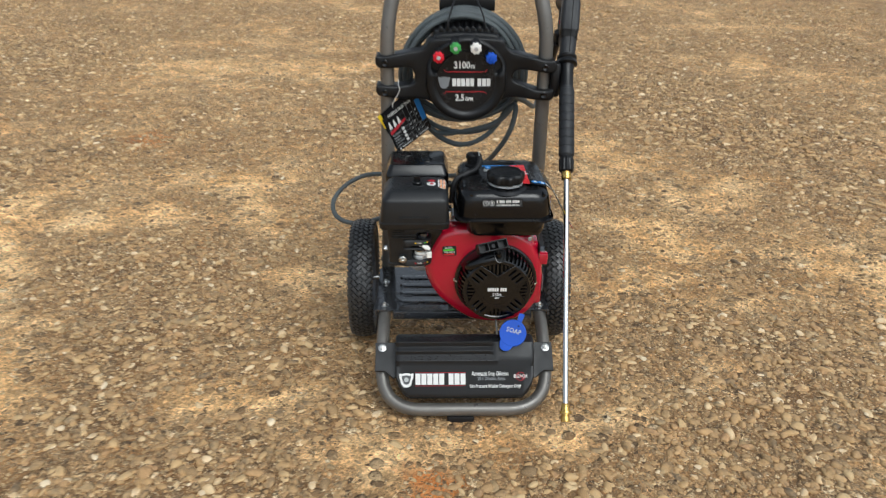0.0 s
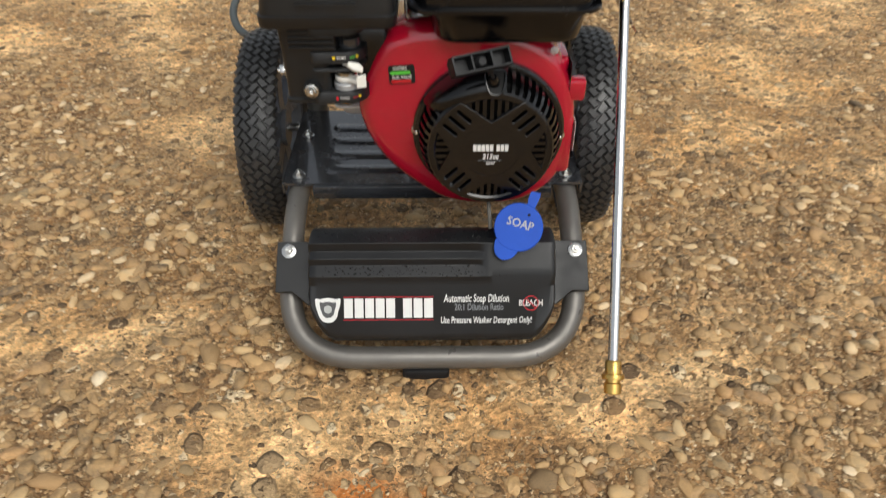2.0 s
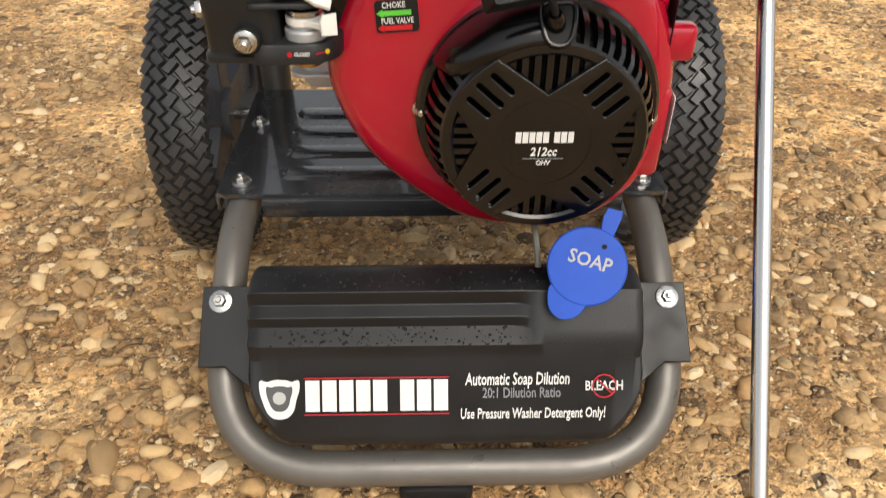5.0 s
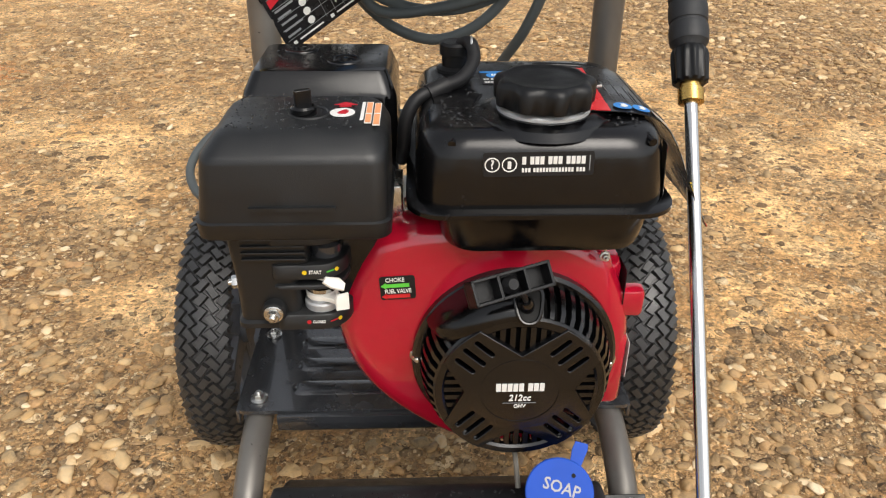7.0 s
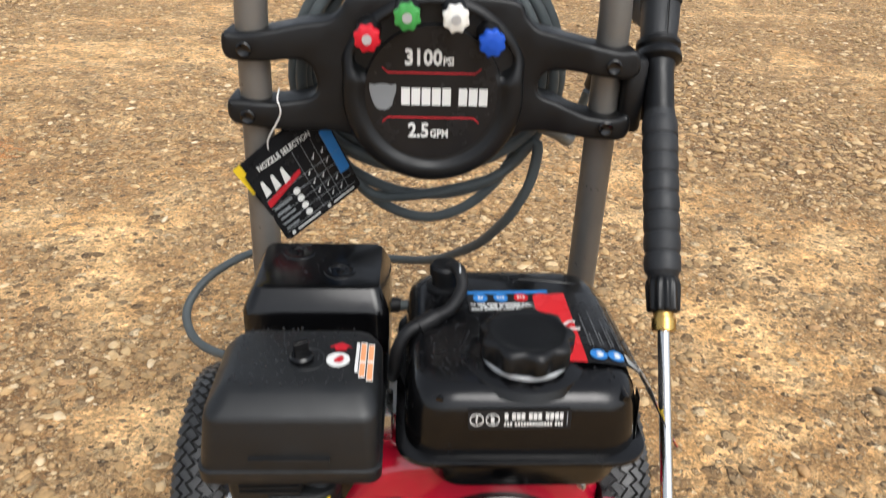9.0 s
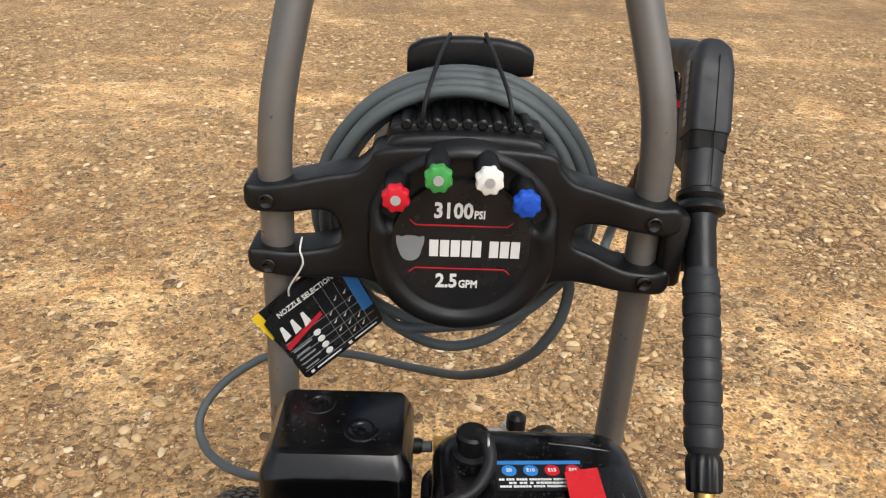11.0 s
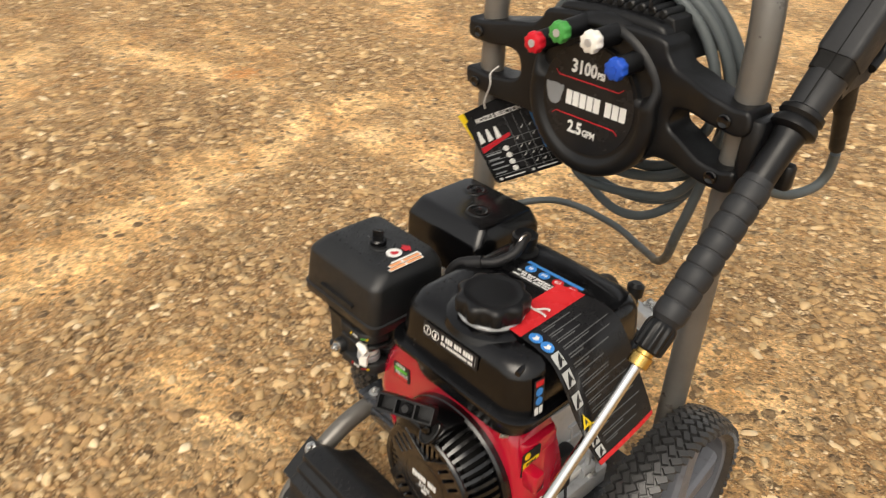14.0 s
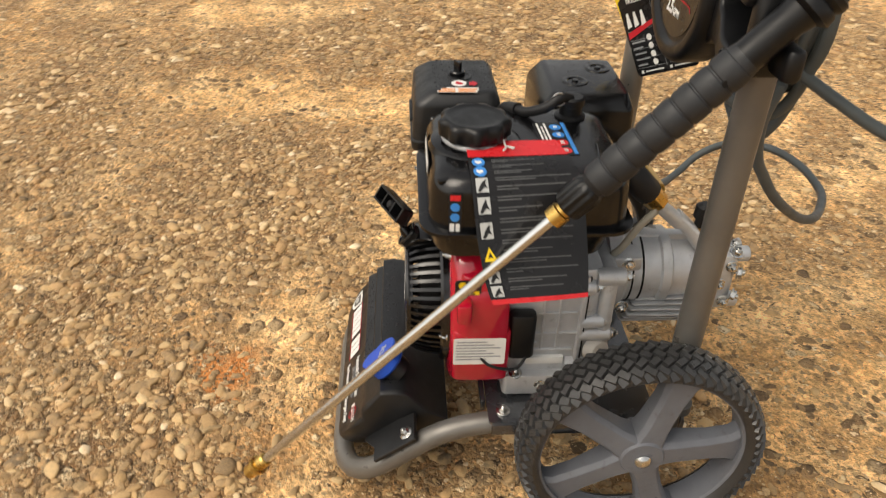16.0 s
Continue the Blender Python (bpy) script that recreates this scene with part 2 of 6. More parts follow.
def part(name, bm, material, parent, label="", bevel=0.0, sharp=38):
    """Links a bmesh as one mesh object under a thing or a part."""
    bmesh.ops.recalc_face_normals(bm, faces=bm.faces)
    me = bpy.data.meshes.new(name)
    bm.to_mesh(me)
    bm.free()
    me.materials.append(material)
    for f in me.polygons:
        f.use_smooth = True
    me.set_sharp_from_angle(angle=radians(sharp))
    ob = new(name, me)
    ob.parent = parent
    if bevel:
        b = ob.modifiers.new("bevel", "BEVEL")
        b.width, b.segments, b.limit_method, b.angle_limit, b.harden_normals = bevel, 2, "ANGLE", radians(35), True
    return tagged(ob, label)


def loft(bm, rings, closed=True, cap=True):
    rows = [[bm.verts.new(v) for v in r] for r in rings]
    n = len(rows[0])
    for a, b in zip(rows, rows[1:]):
        for i in range(n if closed else n - 1):
            j = (i + 1) % n
            bm.faces.new((a[i], a[j], b[j], b[i]))
    if cap:
        bm.faces.new(rows[0][::-1])
        bm.faces.new(rows[-1])
    return bm


def rounded(hx, hy, r, n=5):
    """A rounded rectangle round the origin."""
    r = min(r, hx * 0.999, hy * 0.999)
    pts = []
    for k, (sx, sy) in enumerate(((1, 1), (-1, 1), (-1, -1), (1, -1))):
        for i in range(n + 1):
            a = math.pi / 2 * (k + i / n)
            pts.append((sx * (hx - r) + r * math.cos(a), sy * (hy - r) + r * math.sin(a)))
    return pts


def tower(levels, n=5, bm=None):
    """A body of rounded rectangles, one above the other: (z, x0, x1, y0, y1, r)."""
    rings = []
    for z, x0, x1, y0, y1, r in levels:
        rings.append([Vector(((x0 + x1) / 2 + x, (y0 + y1) / 2 + y, z)) for x, y in rounded((x1 - x0) / 2, (y1 - y0) / 2, r, n)])
    return loft(bm or bmesh.new(), rings)


def soft_box(x0, x1, y0, y1, z0, z1, r, edge, bm=None, n=4):
    """A box with rounded upright corners and eased top and bottom edges."""
    lv = []
    for k in range(3):
        a = math.pi / 2 * k / 2
        i = edge * (1 - math.sin(a))
        lv.append((z0 + edge * (1 - math.cos(a)), x0 + i, x1 - i, y0 + i, y1 - i, r))
    lv += [(z0 + z1 - z, a, b, c, d, e) for z, a, b, c, d, e in lv[::-1]]
    return tower(lv, n, bm)


def spun(profile, n=32, m=Matrix(), bm=None, cap=True):
    """A lathe body round its z axis: (radius, height) from end to end."""
    rings = [[m @ Vector((r * math.cos(2 * math.pi * i / n), r * math.sin(2 * math.pi * i / n), h)) for i in range(n)] for r, h in profile]
    return loft(bm or bmesh.new(), rings, cap=cap)


def aim(a, b):
    """The pose whose z axis runs from a to b."""
    a, b = Vector(a), Vector(b)
    return Matrix.Translation(a) @ (b - a).to_track_quat("Z", "Y").to_matrix().to_4x4()


def curve_points(pts, steps=8):
    """A smooth line through the points."""
    p = [Vector(v) for v in pts]
    p = [2 * p[0] - p[1], *p, 2 * p[-1] - p[-2]]
    out = []
    for a, b, c, d in zip(p, p[1:], p[2:], p[3:]):
        for i in range(steps):
            t = i / steps
            out.append(0.5 * (2 * b + (c - a) * t + (2 * a - 5 * b + 4 * c - d) * t * t + (3 * b - a - 3 * c + d) * t ** 3))
    return out + [p[-2]]


def filleted(pts, r, n=6):
    """A polyline with its corners rounded; r may be one number or one for each corner."""
    p = [Vector(v) for v in pts]
    out = [p[0]]
    radii = r if isinstance(r, (list, tuple)) else [r] * len(p)
    for a, b, c, rk in zip(p, p[1:], p[2:], radii):
        u, v = (a - b), (c - b)
        k = min(rk, u.length * 0.49, v.length * 0.49)
        s, e = b + u.normalized() * k, b + v.normalized() * k
        for i in range(n + 1):
            t = i / n
            out.append((1 - t) ** 2 * s + 2 * t * (1 - t) * b + t * t * e)
    return out + [p[-1]]


def pipe(pts, radius, n=12, bm=None, cap=True):
    """A round tube along points; radius may be one number or one for each point."""
    p = [Vector(v) for v in pts]
    rad = radius if isinstance(radius, (list, tuple)) else [radius] * len(p)
    tang = [((p[min(i + 1, len(p) - 1)] - p[max(i - 1, 0)]).normalized()) for i in range(len(p))]
    u = tang[0].orthogonal().normalized()
    rings = []
    for q, t, r in zip(p, tang, rad):
        u = (u - t * u.dot(t)).normalized()
        w = t.cross(u)
        rings.append([q + r * (math.cos(2 * math.pi * i / n) * u + math.sin(2 * math.pi * i / n) * w) for i in range(n)])
    return loft(bm or bmesh.new(), rings, cap=cap)


def slab(outline, m, depth, bm=None, ease=0.0):
    """A plate from an outline in the xy plane of m, from z = 0 to depth, its upper edge eased."""
    bm = bm or bmesh.new()
    pts = [Vector((x, y, 0)) for x, y in outline]
    rings = [[m @ v for v in pts]]
    if ease:
        rings.append([m @ (v + Vector((0, 0, depth - ease))) for v in pts])
        rings.append([m @ (v + Vector((0, 0, depth))) for v in inset(pts, ease)])
    else:
        rings.append([m @ (v + Vector((0, 0, depth))) for v in pts])
    return loft(bm, rings)


def inset(pts, d):
    """A closed outline moved inwards by d, whichever way it runs."""
    n = len(pts)
    area = sum(pts[i].x * pts[(i + 1) % n].y - pts[(i + 1) % n].x * pts[i].y for i in range(n))
    s = 1 if area > 0 else -1
    out = []
    for i in range(n):
        t = (pts[(i + 1) % n] - pts[i - 1]).normalized()
        out.append(pts[i] + Vector((-t.y, t.x, 0)) * d * s)
    return out


def closed_curve(pts, steps=6):
    p = [Vector((x, y, 0)) for x, y in pts]
    n, out = len(p), []
    for i in range(n):
        a, b, c, d = p[i - 1], p[i], p[(i + 1) % n], p[(i + 2) % n]
        for k in range(steps):
            t = k / steps
            v = 0.5 * (2 * b + (c - a) * t + (2 * a - 5 * b + 4 * c - d) * t * t + (3 * b - a - 3 * c + d) * t ** 3)
            out.append((v.x, v.y))
    return out


def plane(origin, right, up):
    """The pose of a flat face: x to its right, y up it, z out of it."""
    x = Vector(right).normalized()
    z = x.cross(Vector(up)).normalized()
    y = z.cross(x)
    m = Matrix((x, y, z)).transposed().to_4x4()
    m.translation = Vector(origin)
    return m


def inside(p, loop):
    """Whether a point of the plane lies within a closed outline."""
    x, y, hit = p[0], p[1], False
    for (ax, ay), (bx, by) in zip(loop, loop[1:] + loop[:1]):
        if (ay > y) != (by > y) and x < (bx - ax) * (y - ay) / (by - ay) + ax:
            hit = not hit
    return hit


def cut_plate(outline, holes, place, depth, ease=0.002, grid=0.0):
    """A plate with an outline and holes and rounded front edges; place(x, y, d) sets a point d behind the front."""
    bm = bmesh.new()
    fronts, backs = [], []
    for k, loop in enumerate([outline] + list(holes)):
        pts = [Vector((x, y, 0)) for x, y in loop]
        sign = 1 if k == 0 else -1
        rows = [(pts, depth)] + [(inset(pts, sign * ease * (1 - math.cos(a))) if a else pts, ease * (1 - math.sin(a))) for a in (0.0, 0.5, 1.05, math.pi / 2)]
        loft(bm, [[place(v.x, v.y, d) for v in row] for row, d in rows], cap=False)
        fronts.append([(v.x, v.y) for v in rows[-1][0]])
        backs.append([(v.x, v.y) for v in pts])
    for loops, d in ((fronts, 0.0), (backs, depth)):
        flat, edges = [], []
        for loop in loops:
            base = len(flat)
            flat += [Vector(p) for p in loop]
            edges += [(base + i, base + (i + 1) % len(loop)) for i in range(len(loop))]
        if grid and d == 0.0:
            xs, ys = [p[0] for p in loops[0]], [p[1] for p in loops[0]]
            for gx in np.arange(min(xs), max(xs), grid):
                for gy in np.arange(min(ys), max(ys), grid):
                    if inside((gx, gy), loops[0]) and min((gx - x) ** 2 + (gy - y) ** 2 for x, y in loops[0]) > (grid * 0.35) ** 2:
                        flat.append(Vector((gx, gy)))
        vs, _, fs, _, _, _ = delaunay_2d_cdt(flat, edges, [], 0, 1e-7)
        made = [bm.verts.new(place(v.x, v.y, d)) for v in vs]
        for f in fs:
            c = sum((vs[i] for i in f), Vector((0, 0))) / len(f)
            if inside(c, loops[0]) and not any(inside(c, h) for h in loops[1:]):
                bm.faces.new([made[i] for i in f])
    bmesh.ops.remove_doubles(bm, verts=bm.verts, dist=2e-6)
    return bm


def badge(cx, cy, s):
    """A plain rounded badge."""
    return [(cx + s * x, cy + s * y) for x, y in closed_curve([(-1.0, 0.45), (-0.98, 0.95), (-0.62, 0.88), (-0.30, 0.98), (0.30, 0.98), (0.62, 0.88), (0.98, 0.95), (1.0, 0.45), (0.84, -0.05), (0.70, -0.62), (0.32, -0.98), (-0.25, -1.0), (-0.62, -0.70), (-0.86, -0.10)], 3)]


def rect(x0, x1, y0, y1):
    return [(x0, y0), (x1, y0), (x1, y1), (x0, y1)]


def disc(cx, cy, r, n=24):
    return [(cx + r * math.cos(2 * math.pi * i / n), cy + r * math.sin(2 * math.pi * i / n)) for i in range(n)]


def printed(name, shapes, m, material, parent, label="", thick=0.0004):
    """Flat print: outlines on a face, slightly proud of it."""
    bm = bmesh.new()
    for s in shapes:
        slab(s, m, thick, bm)
    return part(name, bm, material, parent, label)


def printed_each(name, shapes, m, material, parent, label="", thick=0.0004):
    """The same with each outline as a part of its own."""
    return [part(name, slab(s, m, thick), material, parent, label) for s in shapes]


def wording(text, size, m, material, parent, stretch=1.0, name="lettering", shear=0.0, thick=0.0003, bold=0.014):
    """Words on a face, centred on the origin of m."""
    cu = bpy.data.curves.new(name, "FONT")
    cu.body, cu.size, cu.align_x, cu.align_y, cu.extrude, cu.resolution_u, cu.shear = text, size, "CENTER", "CENTER", thick, 2, shear
    cu.offset = size * bold
    tmp = bpy.data.objects.new(name, cu)
    me = bpy.data.meshes.new_from_object(tmp)
    bpy.data.objects.remove(tmp)
    me.transform(m @ Matrix.Diagonal((stretch, 1, 1, 1)))
    me.materials.clear()
    me.materials.append(material)
    ob = new(name, me)
    ob.parent = parent
    return ob


def bars_of_letters(x0, x1, y, h, counts, gap=0.16):
    """Plain upright bars in the place of a name that is not lettered."""
    total = sum(counts) + 0.6 * (len(counts) - 1)
    w, out, x = (x1 - x0) / total, [], x0
    for c in counts:
        for _ in range(c):
            out.append(rect(x + w * gap / 2, x + w * (1 - gap / 2), y - h / 2, y + h / 2))
            x += w
        x += 0.6 * w
    return out


def bolt(parent, p, direction, r=0.0055, washer=0.0085, name="bolt", material=None):
    """A flanged hex bolt with a washer."""
    m = aim(p, Vector(p) + Vector(direction))
    bm = spun([(washer, 0), (washer, 0.0014), (washer * 0.93, 0.0018)], 20, m)
    spun([(r, 0.0016), (r, 0.0052), (r * 0.86, 0.0062)], 6, m, bm)
    spun([(r * 0.5, 0.006), (r * 0.5, 0.0085), (r * 0.36, 0.0092)], 10, m, bm)
    return part(name, bm, material or CHROME, parent)


# ---- ground ----
def ground_height(x, y):
    low = noise.noise(Vector((x * 1.3, y * 1.3, 3.1))) * 0.010 + noise.noise(Vector((x * 5.0, y * 5.0, 7.7))) * 0.004
    near = min(1.0, max(0.0, (math.hypot(x, y + 0.1) - 0.25) / 0.6))
    rut = math.exp(-(((x + 1.28 + 0.10 * math.sin(2.1 * y)) - 0.12 * (y - 0.3) ** 2) / 0.11) ** 2) * min(1.0, max(0.0, y + 1.2))
    return low * near - 0.012 * rut + noise.noise(Vector((x * 19.0, y * 19.0, 1.7))) * 0.0035 + noise.noise(Vector((x * 43.0, y * 43.0, 4.2))) * 0.0028


# patches of bare pale sand (x, y, reach in x, reach in y) and banks of gravel (x, y, reach)
SAND = [(-1.03, 0.64, 0.20, 0.10), (-0.57, 0.60, 0.14, 0.08), (-0.77, 0.92, 0.13, 0.10), (-0.55, -0.27, 0.20, 0.07), (0.29, -0.36, 0.13, 0.10), (0.54, -0.15, 0.18, 0.09), (0.60, 0.57, 0.16, 0.12), (0.92, 0.86, 0.20, 0.14), (-0.98, -0.28, 0.16, 0.18), (-1.14, -0.62, 0.14, 0.16), (-0.22, -0.47, 0.12, 0.07), (-1.85, -0.85, 0.20, 0.30), (-1.17, 2.71, 0.60, 0.30), (-0.05, -0.45, 0.25, 0.06), (-0.30, 0.50, 0.18, 0.12), (-0.60, 0.76, 0.16, 0.14), (-0.05, 0.42, 0.14, 0.14),
        (-1.10, -0.35, 0.14, 0.22), (-1.22, -0.06, 0.11, 0.18), (-1.28, 0.22, 0.10, 0.20), (-1.38, 0.50, 0.10, 0.22), (-1.46, 0.85, 0.11, 0.24), (-2.35, 0.40, 0.30, 0.12), (-2.45, -0.05, 0.28, 0.14), (-2.10, 0.52, 0.24, 0.08), (-0.95, 0.72, 0.12, 0.10), (-0.47, 2.80, 0.45, 0.12), (-1.48, 3.40, 0.50, 0.12), (2.30, 4.05, 0.60, 0.14), (-0.08, -0.39, 0.16, 0.05), (0.18, -0.40, 0.14, 0.06), (-0.25, -0.60, 0.20, 0.08), (0.52, 0.22, 0.18, 0.09), (-0.52, 0.27, 0.14, 0.06), (-0.88, 0.46, 0.20, 0.06), (0.80, 0.42, 0.20, 0.07)]
BANKS = [(-1.62, 0.30, 0.16), (-1.05, 0.20, 0.13), (-1.75, 0.95, 0.22), (0.28, -0.42, 0.07), (-0.73, 0.02, 0.20), (-1.01, 0.37, 0.18), (-0.63, 0.30, 0.14), (1.19, 1.45, 0.40), (0.78, -0.11, 0.13), (1.14, 2.13, 0.40), (-0.41, -0.55, 0.14), (-0.77, -0.62, 0.18), (-0.47, -0.68, 0.16), (-0.76, -0.34, 0.09), (-1.57, -0.70, 0.20), (-1.73, -0.11, 0.20), (-0.35, -0.76, 0.20), (-2.35, 2.98, 0.60), (0.60, -0.50, 0.25), (0.1, -0.70, 0.25)]


def sandy(x, y):
    """Where the ground is bare sand (1) and where gravel lies thick (0)."""
    s = 0.55 * noise.noise(Vector((x * 1.1 + y * 0.5, y * 2.0, 11.0))) + 0.50 * noise.noise(Vector((x * 4.0, y * 5.5, 5.0))) + 0.35 * noise.noise(Vector((x * 11.0, y * 14.0, 8.0)))
    for px, py, a, b in SAND:
        d = ((x - px) / a) ** 2 + ((y - py) / b) ** 2
        if d < 6:
            s += 0.60 * math.exp(-d)
    for px, py, r in BANKS:
        d = ((x - px) ** 2 + (y - py) ** 2) / (r * r)
        if d < 6:
            s -= 0.70 * math.exp(-d)
    return min(1.0, max(0.0, 0.48 + 0.50 * s))


def ground_sheet():
    inner = np.arange(-1.9, 1.901, 0.014)
    outer = 1.9 + np.cumsum(0.016 * 1.10 ** np.arange(1, 92))
    axis = np.concatenate([-outer[::-1], inner, outer])
    k = len(axis)
    verts = []
    for y in axis:
        for x in axis:
            far = max(abs(x), abs(y))
            verts.append((x, y, ground_height(x, y) if far < 30 else 0.0))
    faces = [(r * k + c, r * k + c + 1, (r + 1) * k + c + 1, (r + 1) * k + c) for r in range(k - 1) for c in range(k - 1)]
    me = bpy.data.meshes.new("ground")
    me.from_pydata(verts, [], faces)
    me.materials.append(CLAY)
    for f in me.polygons:
        f.use_smooth = True
    lying = me.attributes.new("sand", "FLOAT", "POINT")
    lying.data.foreach_set("value", [sandy(v[0], v[1]) if max(abs(v[0]), abs(v[1])) < 30 else 0.5 for v in verts])
    return tagged(new("ground", me), "sandy orange clay ground strewn with brown river gravel", "ground", kind="structure")


ground = ground_sheet()


# ---- pressure washer: frame ----
washer = thing("pressure_washer", "black and red petrol pressure washer on a two-wheeled cart", "pressure washer")
rail = filleted([(-0.172, 0.065, 0.138), (-0.172, -0.205, 0.136), (-0.172, -0.348, 0.024), (0.172, -0.348, 0.024), (0.172, -0.205, 0.136), (0.172, 0.065, 0.138)], [0.055, 0.085, 0.085, 0.055], 10)
part("base_tube", pipe(rail, 0.0135, 16), TUBE, washer, "gunmetal painted bent steel tube")
handle = [(-0.174, 0.046, 0.10), (-0.1665, 0.045, 0.40), (-0.1610, 0.045, 0.718), (-0.138, 0.070, 0.830), (-0.120, 0.086, 0.890), (0.128, 0.086, 0.890), (0.150, 0.070, 0.830), (0.1785, 0.045, 0.722), (0.1785, 0.045, 0.40), (0.177, 0.046, 0.10)]
part("handle_tube", pipe(filleted(handle, 0.05, 8), 0.0153, 20), TUBE, washer, "gunmetal painted bent steel handle")
for sx in (-1, 1):
    x = 0.178 * sx if sx > 0 else -0.175
    bm = spun([(0.0152, 0), (0.0152, 0.012)], 18, aim((x, 0.055, 0.16), (x, 0.055, 0.2)))
    part("tube_collar", bm, TUBE, washer)
part("rubber_foot", soft_box(-0.036, 0.020, -0.362, -0.332, -0.004, 0.014, 0.006, 0.003), RUBBER, washer, "black rubber foot")

# mounting plate with pressed ribs and folded edges
plate = part("mounting_plate", tower([(0.150, -0.190, 0.190, -0.168, 0.030, 0.006), (0.154, -0.190, 0.190, -0.168, 0.030, 0.006)], 3), STEEL_BLACK, washer, "black pressed steel plate")
part("front_lip", soft_box(-0.152, 0.152, -0.174, -0.1685, 0.134, 0.1515, 0.002, 0.001), STEEL_BLACK, plate)
for sx in (-1, 1):
    part("side_lip", soft_box(0.1905 * sx - 0.002, 0.1905 * sx + 0.002, -0.165, 0.028, 0.136, 0.152, 0.0015, 0.001), STEEL_BLACK, plate)
for y in (-0.135, -0.098, -0.061, -0.024):
    lv = [(0.1535, -0.142, 0.060, y - 0.0115, y + 0.0115, 0.011), (0.1562, -0.138, 0.056, y - 0.0085, y + 0.0085, 0.007), (0.1568, -0.136, 0.054, y - 0.006, y + 0.006, 0.006)]
    part("pressed_rib", tower(lv, 5), STEEL_BLACK, plate)
for x, y in ((-0.172, -0.150), (-0.174, -0.046), (0.172, -0.150), (0.174, -0.046)):
    bolt(washer, (x, y, 0.1545), (0, 0, 1))

# wheels
def wheel(sx):
    xc = 0.217 if sx > 0 else -0.228
    m = Matrix.Translation((xc, 0, 0.1430)) @ pose(0, 0, 0, 0, 90 * sx, 0) @ Matrix.Diagonal((0.976, 0.976, 1, 1))
    hub = new("wheel")
    hub.parent = washer
    hub.empty_display_size = 0.02
    tagged(hub, "black tyred wheel with a five-spoke grey plastic rim")
    prof = [(0.1190, -0.0190), (0.1225, -0.0230), (0.1280, -0.0258), (0.1345, -0.0243), (0.1375, -0.0175), (0.1394, -0.008), (0.1397, 0.0), (0.1394, 0.008), (0.1375, 0.0175), (0.1345, 0.0243), (0.1280, 0.0258), (0.1225, 0.0230), (0.1190, 0.0190)]
    tyre = part("tyre", spun(prof, 72, m, cap=False), TYRE, hub, "black rubber tyre with a block tread")
    bm = bmesh.new()
    count = 62
    for i in range(count):
        for k in range(5):
            u = (-0.0205, -0.0105, 0.0, 0.0105, 0.0205)[k]
            a = 2 * math.pi * (i + 0.5 * (k % 2)) / count
            fall = 0.0 if abs(u) < 0.008 else (0.0008 if abs(u) < 0.015 else 0.0042)
            tilt = math.asin(max(-1, min(1, u / 0.06)))
            q = m @ Matrix.Rotation(a, 4, "Z") @ Matrix.Translation((0.1415 - fall, 0, u)) @ Matrix.Rotation(-tilt * 0.9, 4, "Y") @ Matrix.Rotation(radians(38 if k % 2 else -38), 4, "X")
            lo = [bm.verts.new(q @ Vector((-0.0025, sy * 0.0068, sz * 0.0042))) for sy, sz in ((-1, -1), (1, -1), (1, 1), (-1, 1))]
            hi = [bm.verts.new(q @ Vector((0.0028, sy * 0.0060, sz * 0.0034))) for sy, sz in ((-1, -1), (1, -1), (1, 1), (-1, 1))]
            bm.faces.new(hi)
            for c in range(4):
                bm.faces.new((lo[c], lo[(c + 1) % 4], hi[(c + 1) % 4], hi[c]))
        for s in (-1, 1):
            q = m @ Matrix.Rotation(2 * math.pi * (i + 0.25) / count, 4, "Z") @ Matrix.Translation((0.1330, 0, s * 0.0236)) @ Matrix.Rotation(radians(-s * 48), 4, "Y") @ Matrix.Rotation(radians(25 * s), 4, "X")
            lo = [bm.verts.new(q @ Vector((-0.002, sy * 0.0050, sz * 0.0058))) for sy, sz in ((-1, -1), (1, -1), (1, 1), (-1, 1))]
            hi = [bm.verts.new(q @ Vector((0.0020, sy * 0.0042, sz * 0.0050))) for sy, sz in ((-1, -1), (1, -1), (1, 1), (-1, 1))]
            bm.faces.new(hi)
            for c in range(4):
                bm.faces.new((lo[c], lo[(c + 1) % 4], hi[(c + 1) % 4], hi[c]))
    part("tread", bm, TYRE, tyre)
    rim = [(0.1165, -0.016), (0.1215, -0.0200), (0.1230, -0.016), (0.121, -0.004), (0.121, 0.004), (0.1230, 0.016), (0.1215, 0.0200), (0.1165, 0.016), (0.1172, 0.010), (0.1175, 0.0), (0.1172, -0.010), (0.1165, -0.016)]
    rim_ob = part("rim", spun(rim, 60, m, cap=False), RIM, hub, "dark grey plastic rim")
    for k in range(5):
        q = m @ Matrix.Rotation(2 * math.pi * k / 5 + 0.32, 4, "Z")
        rings = []
        for x, hw, z0, z1 in ((0.016, 0.020, -0.012, 0.021), (0.040, 0.0165, -0.010, 0.018), (0.080, 0.0165, -0.009, 0.014), (0.106, 0.0200, -0.010, 0.012), (0.1185, 0.029, -0.011, 0.010)):
            rings.append([q @ Vector((x, yy, zz)) for yy, zz in ((-hw, z0), (hw, z0), (hw, z1 - 0.006), (hw * 0.72, z1), (-hw * 0.72, z1), (-hw, z1 - 0.006))])
        part("spoke", loft(bmesh.new(), rings), RIM, rim_ob, bevel=0.0015)
    part("hub", spun([(0.027, -0.018), (0.027, 0.019), (0.024, 0.0225), (0.012, 0.0235)], 30, m), RIM, rim_ob)
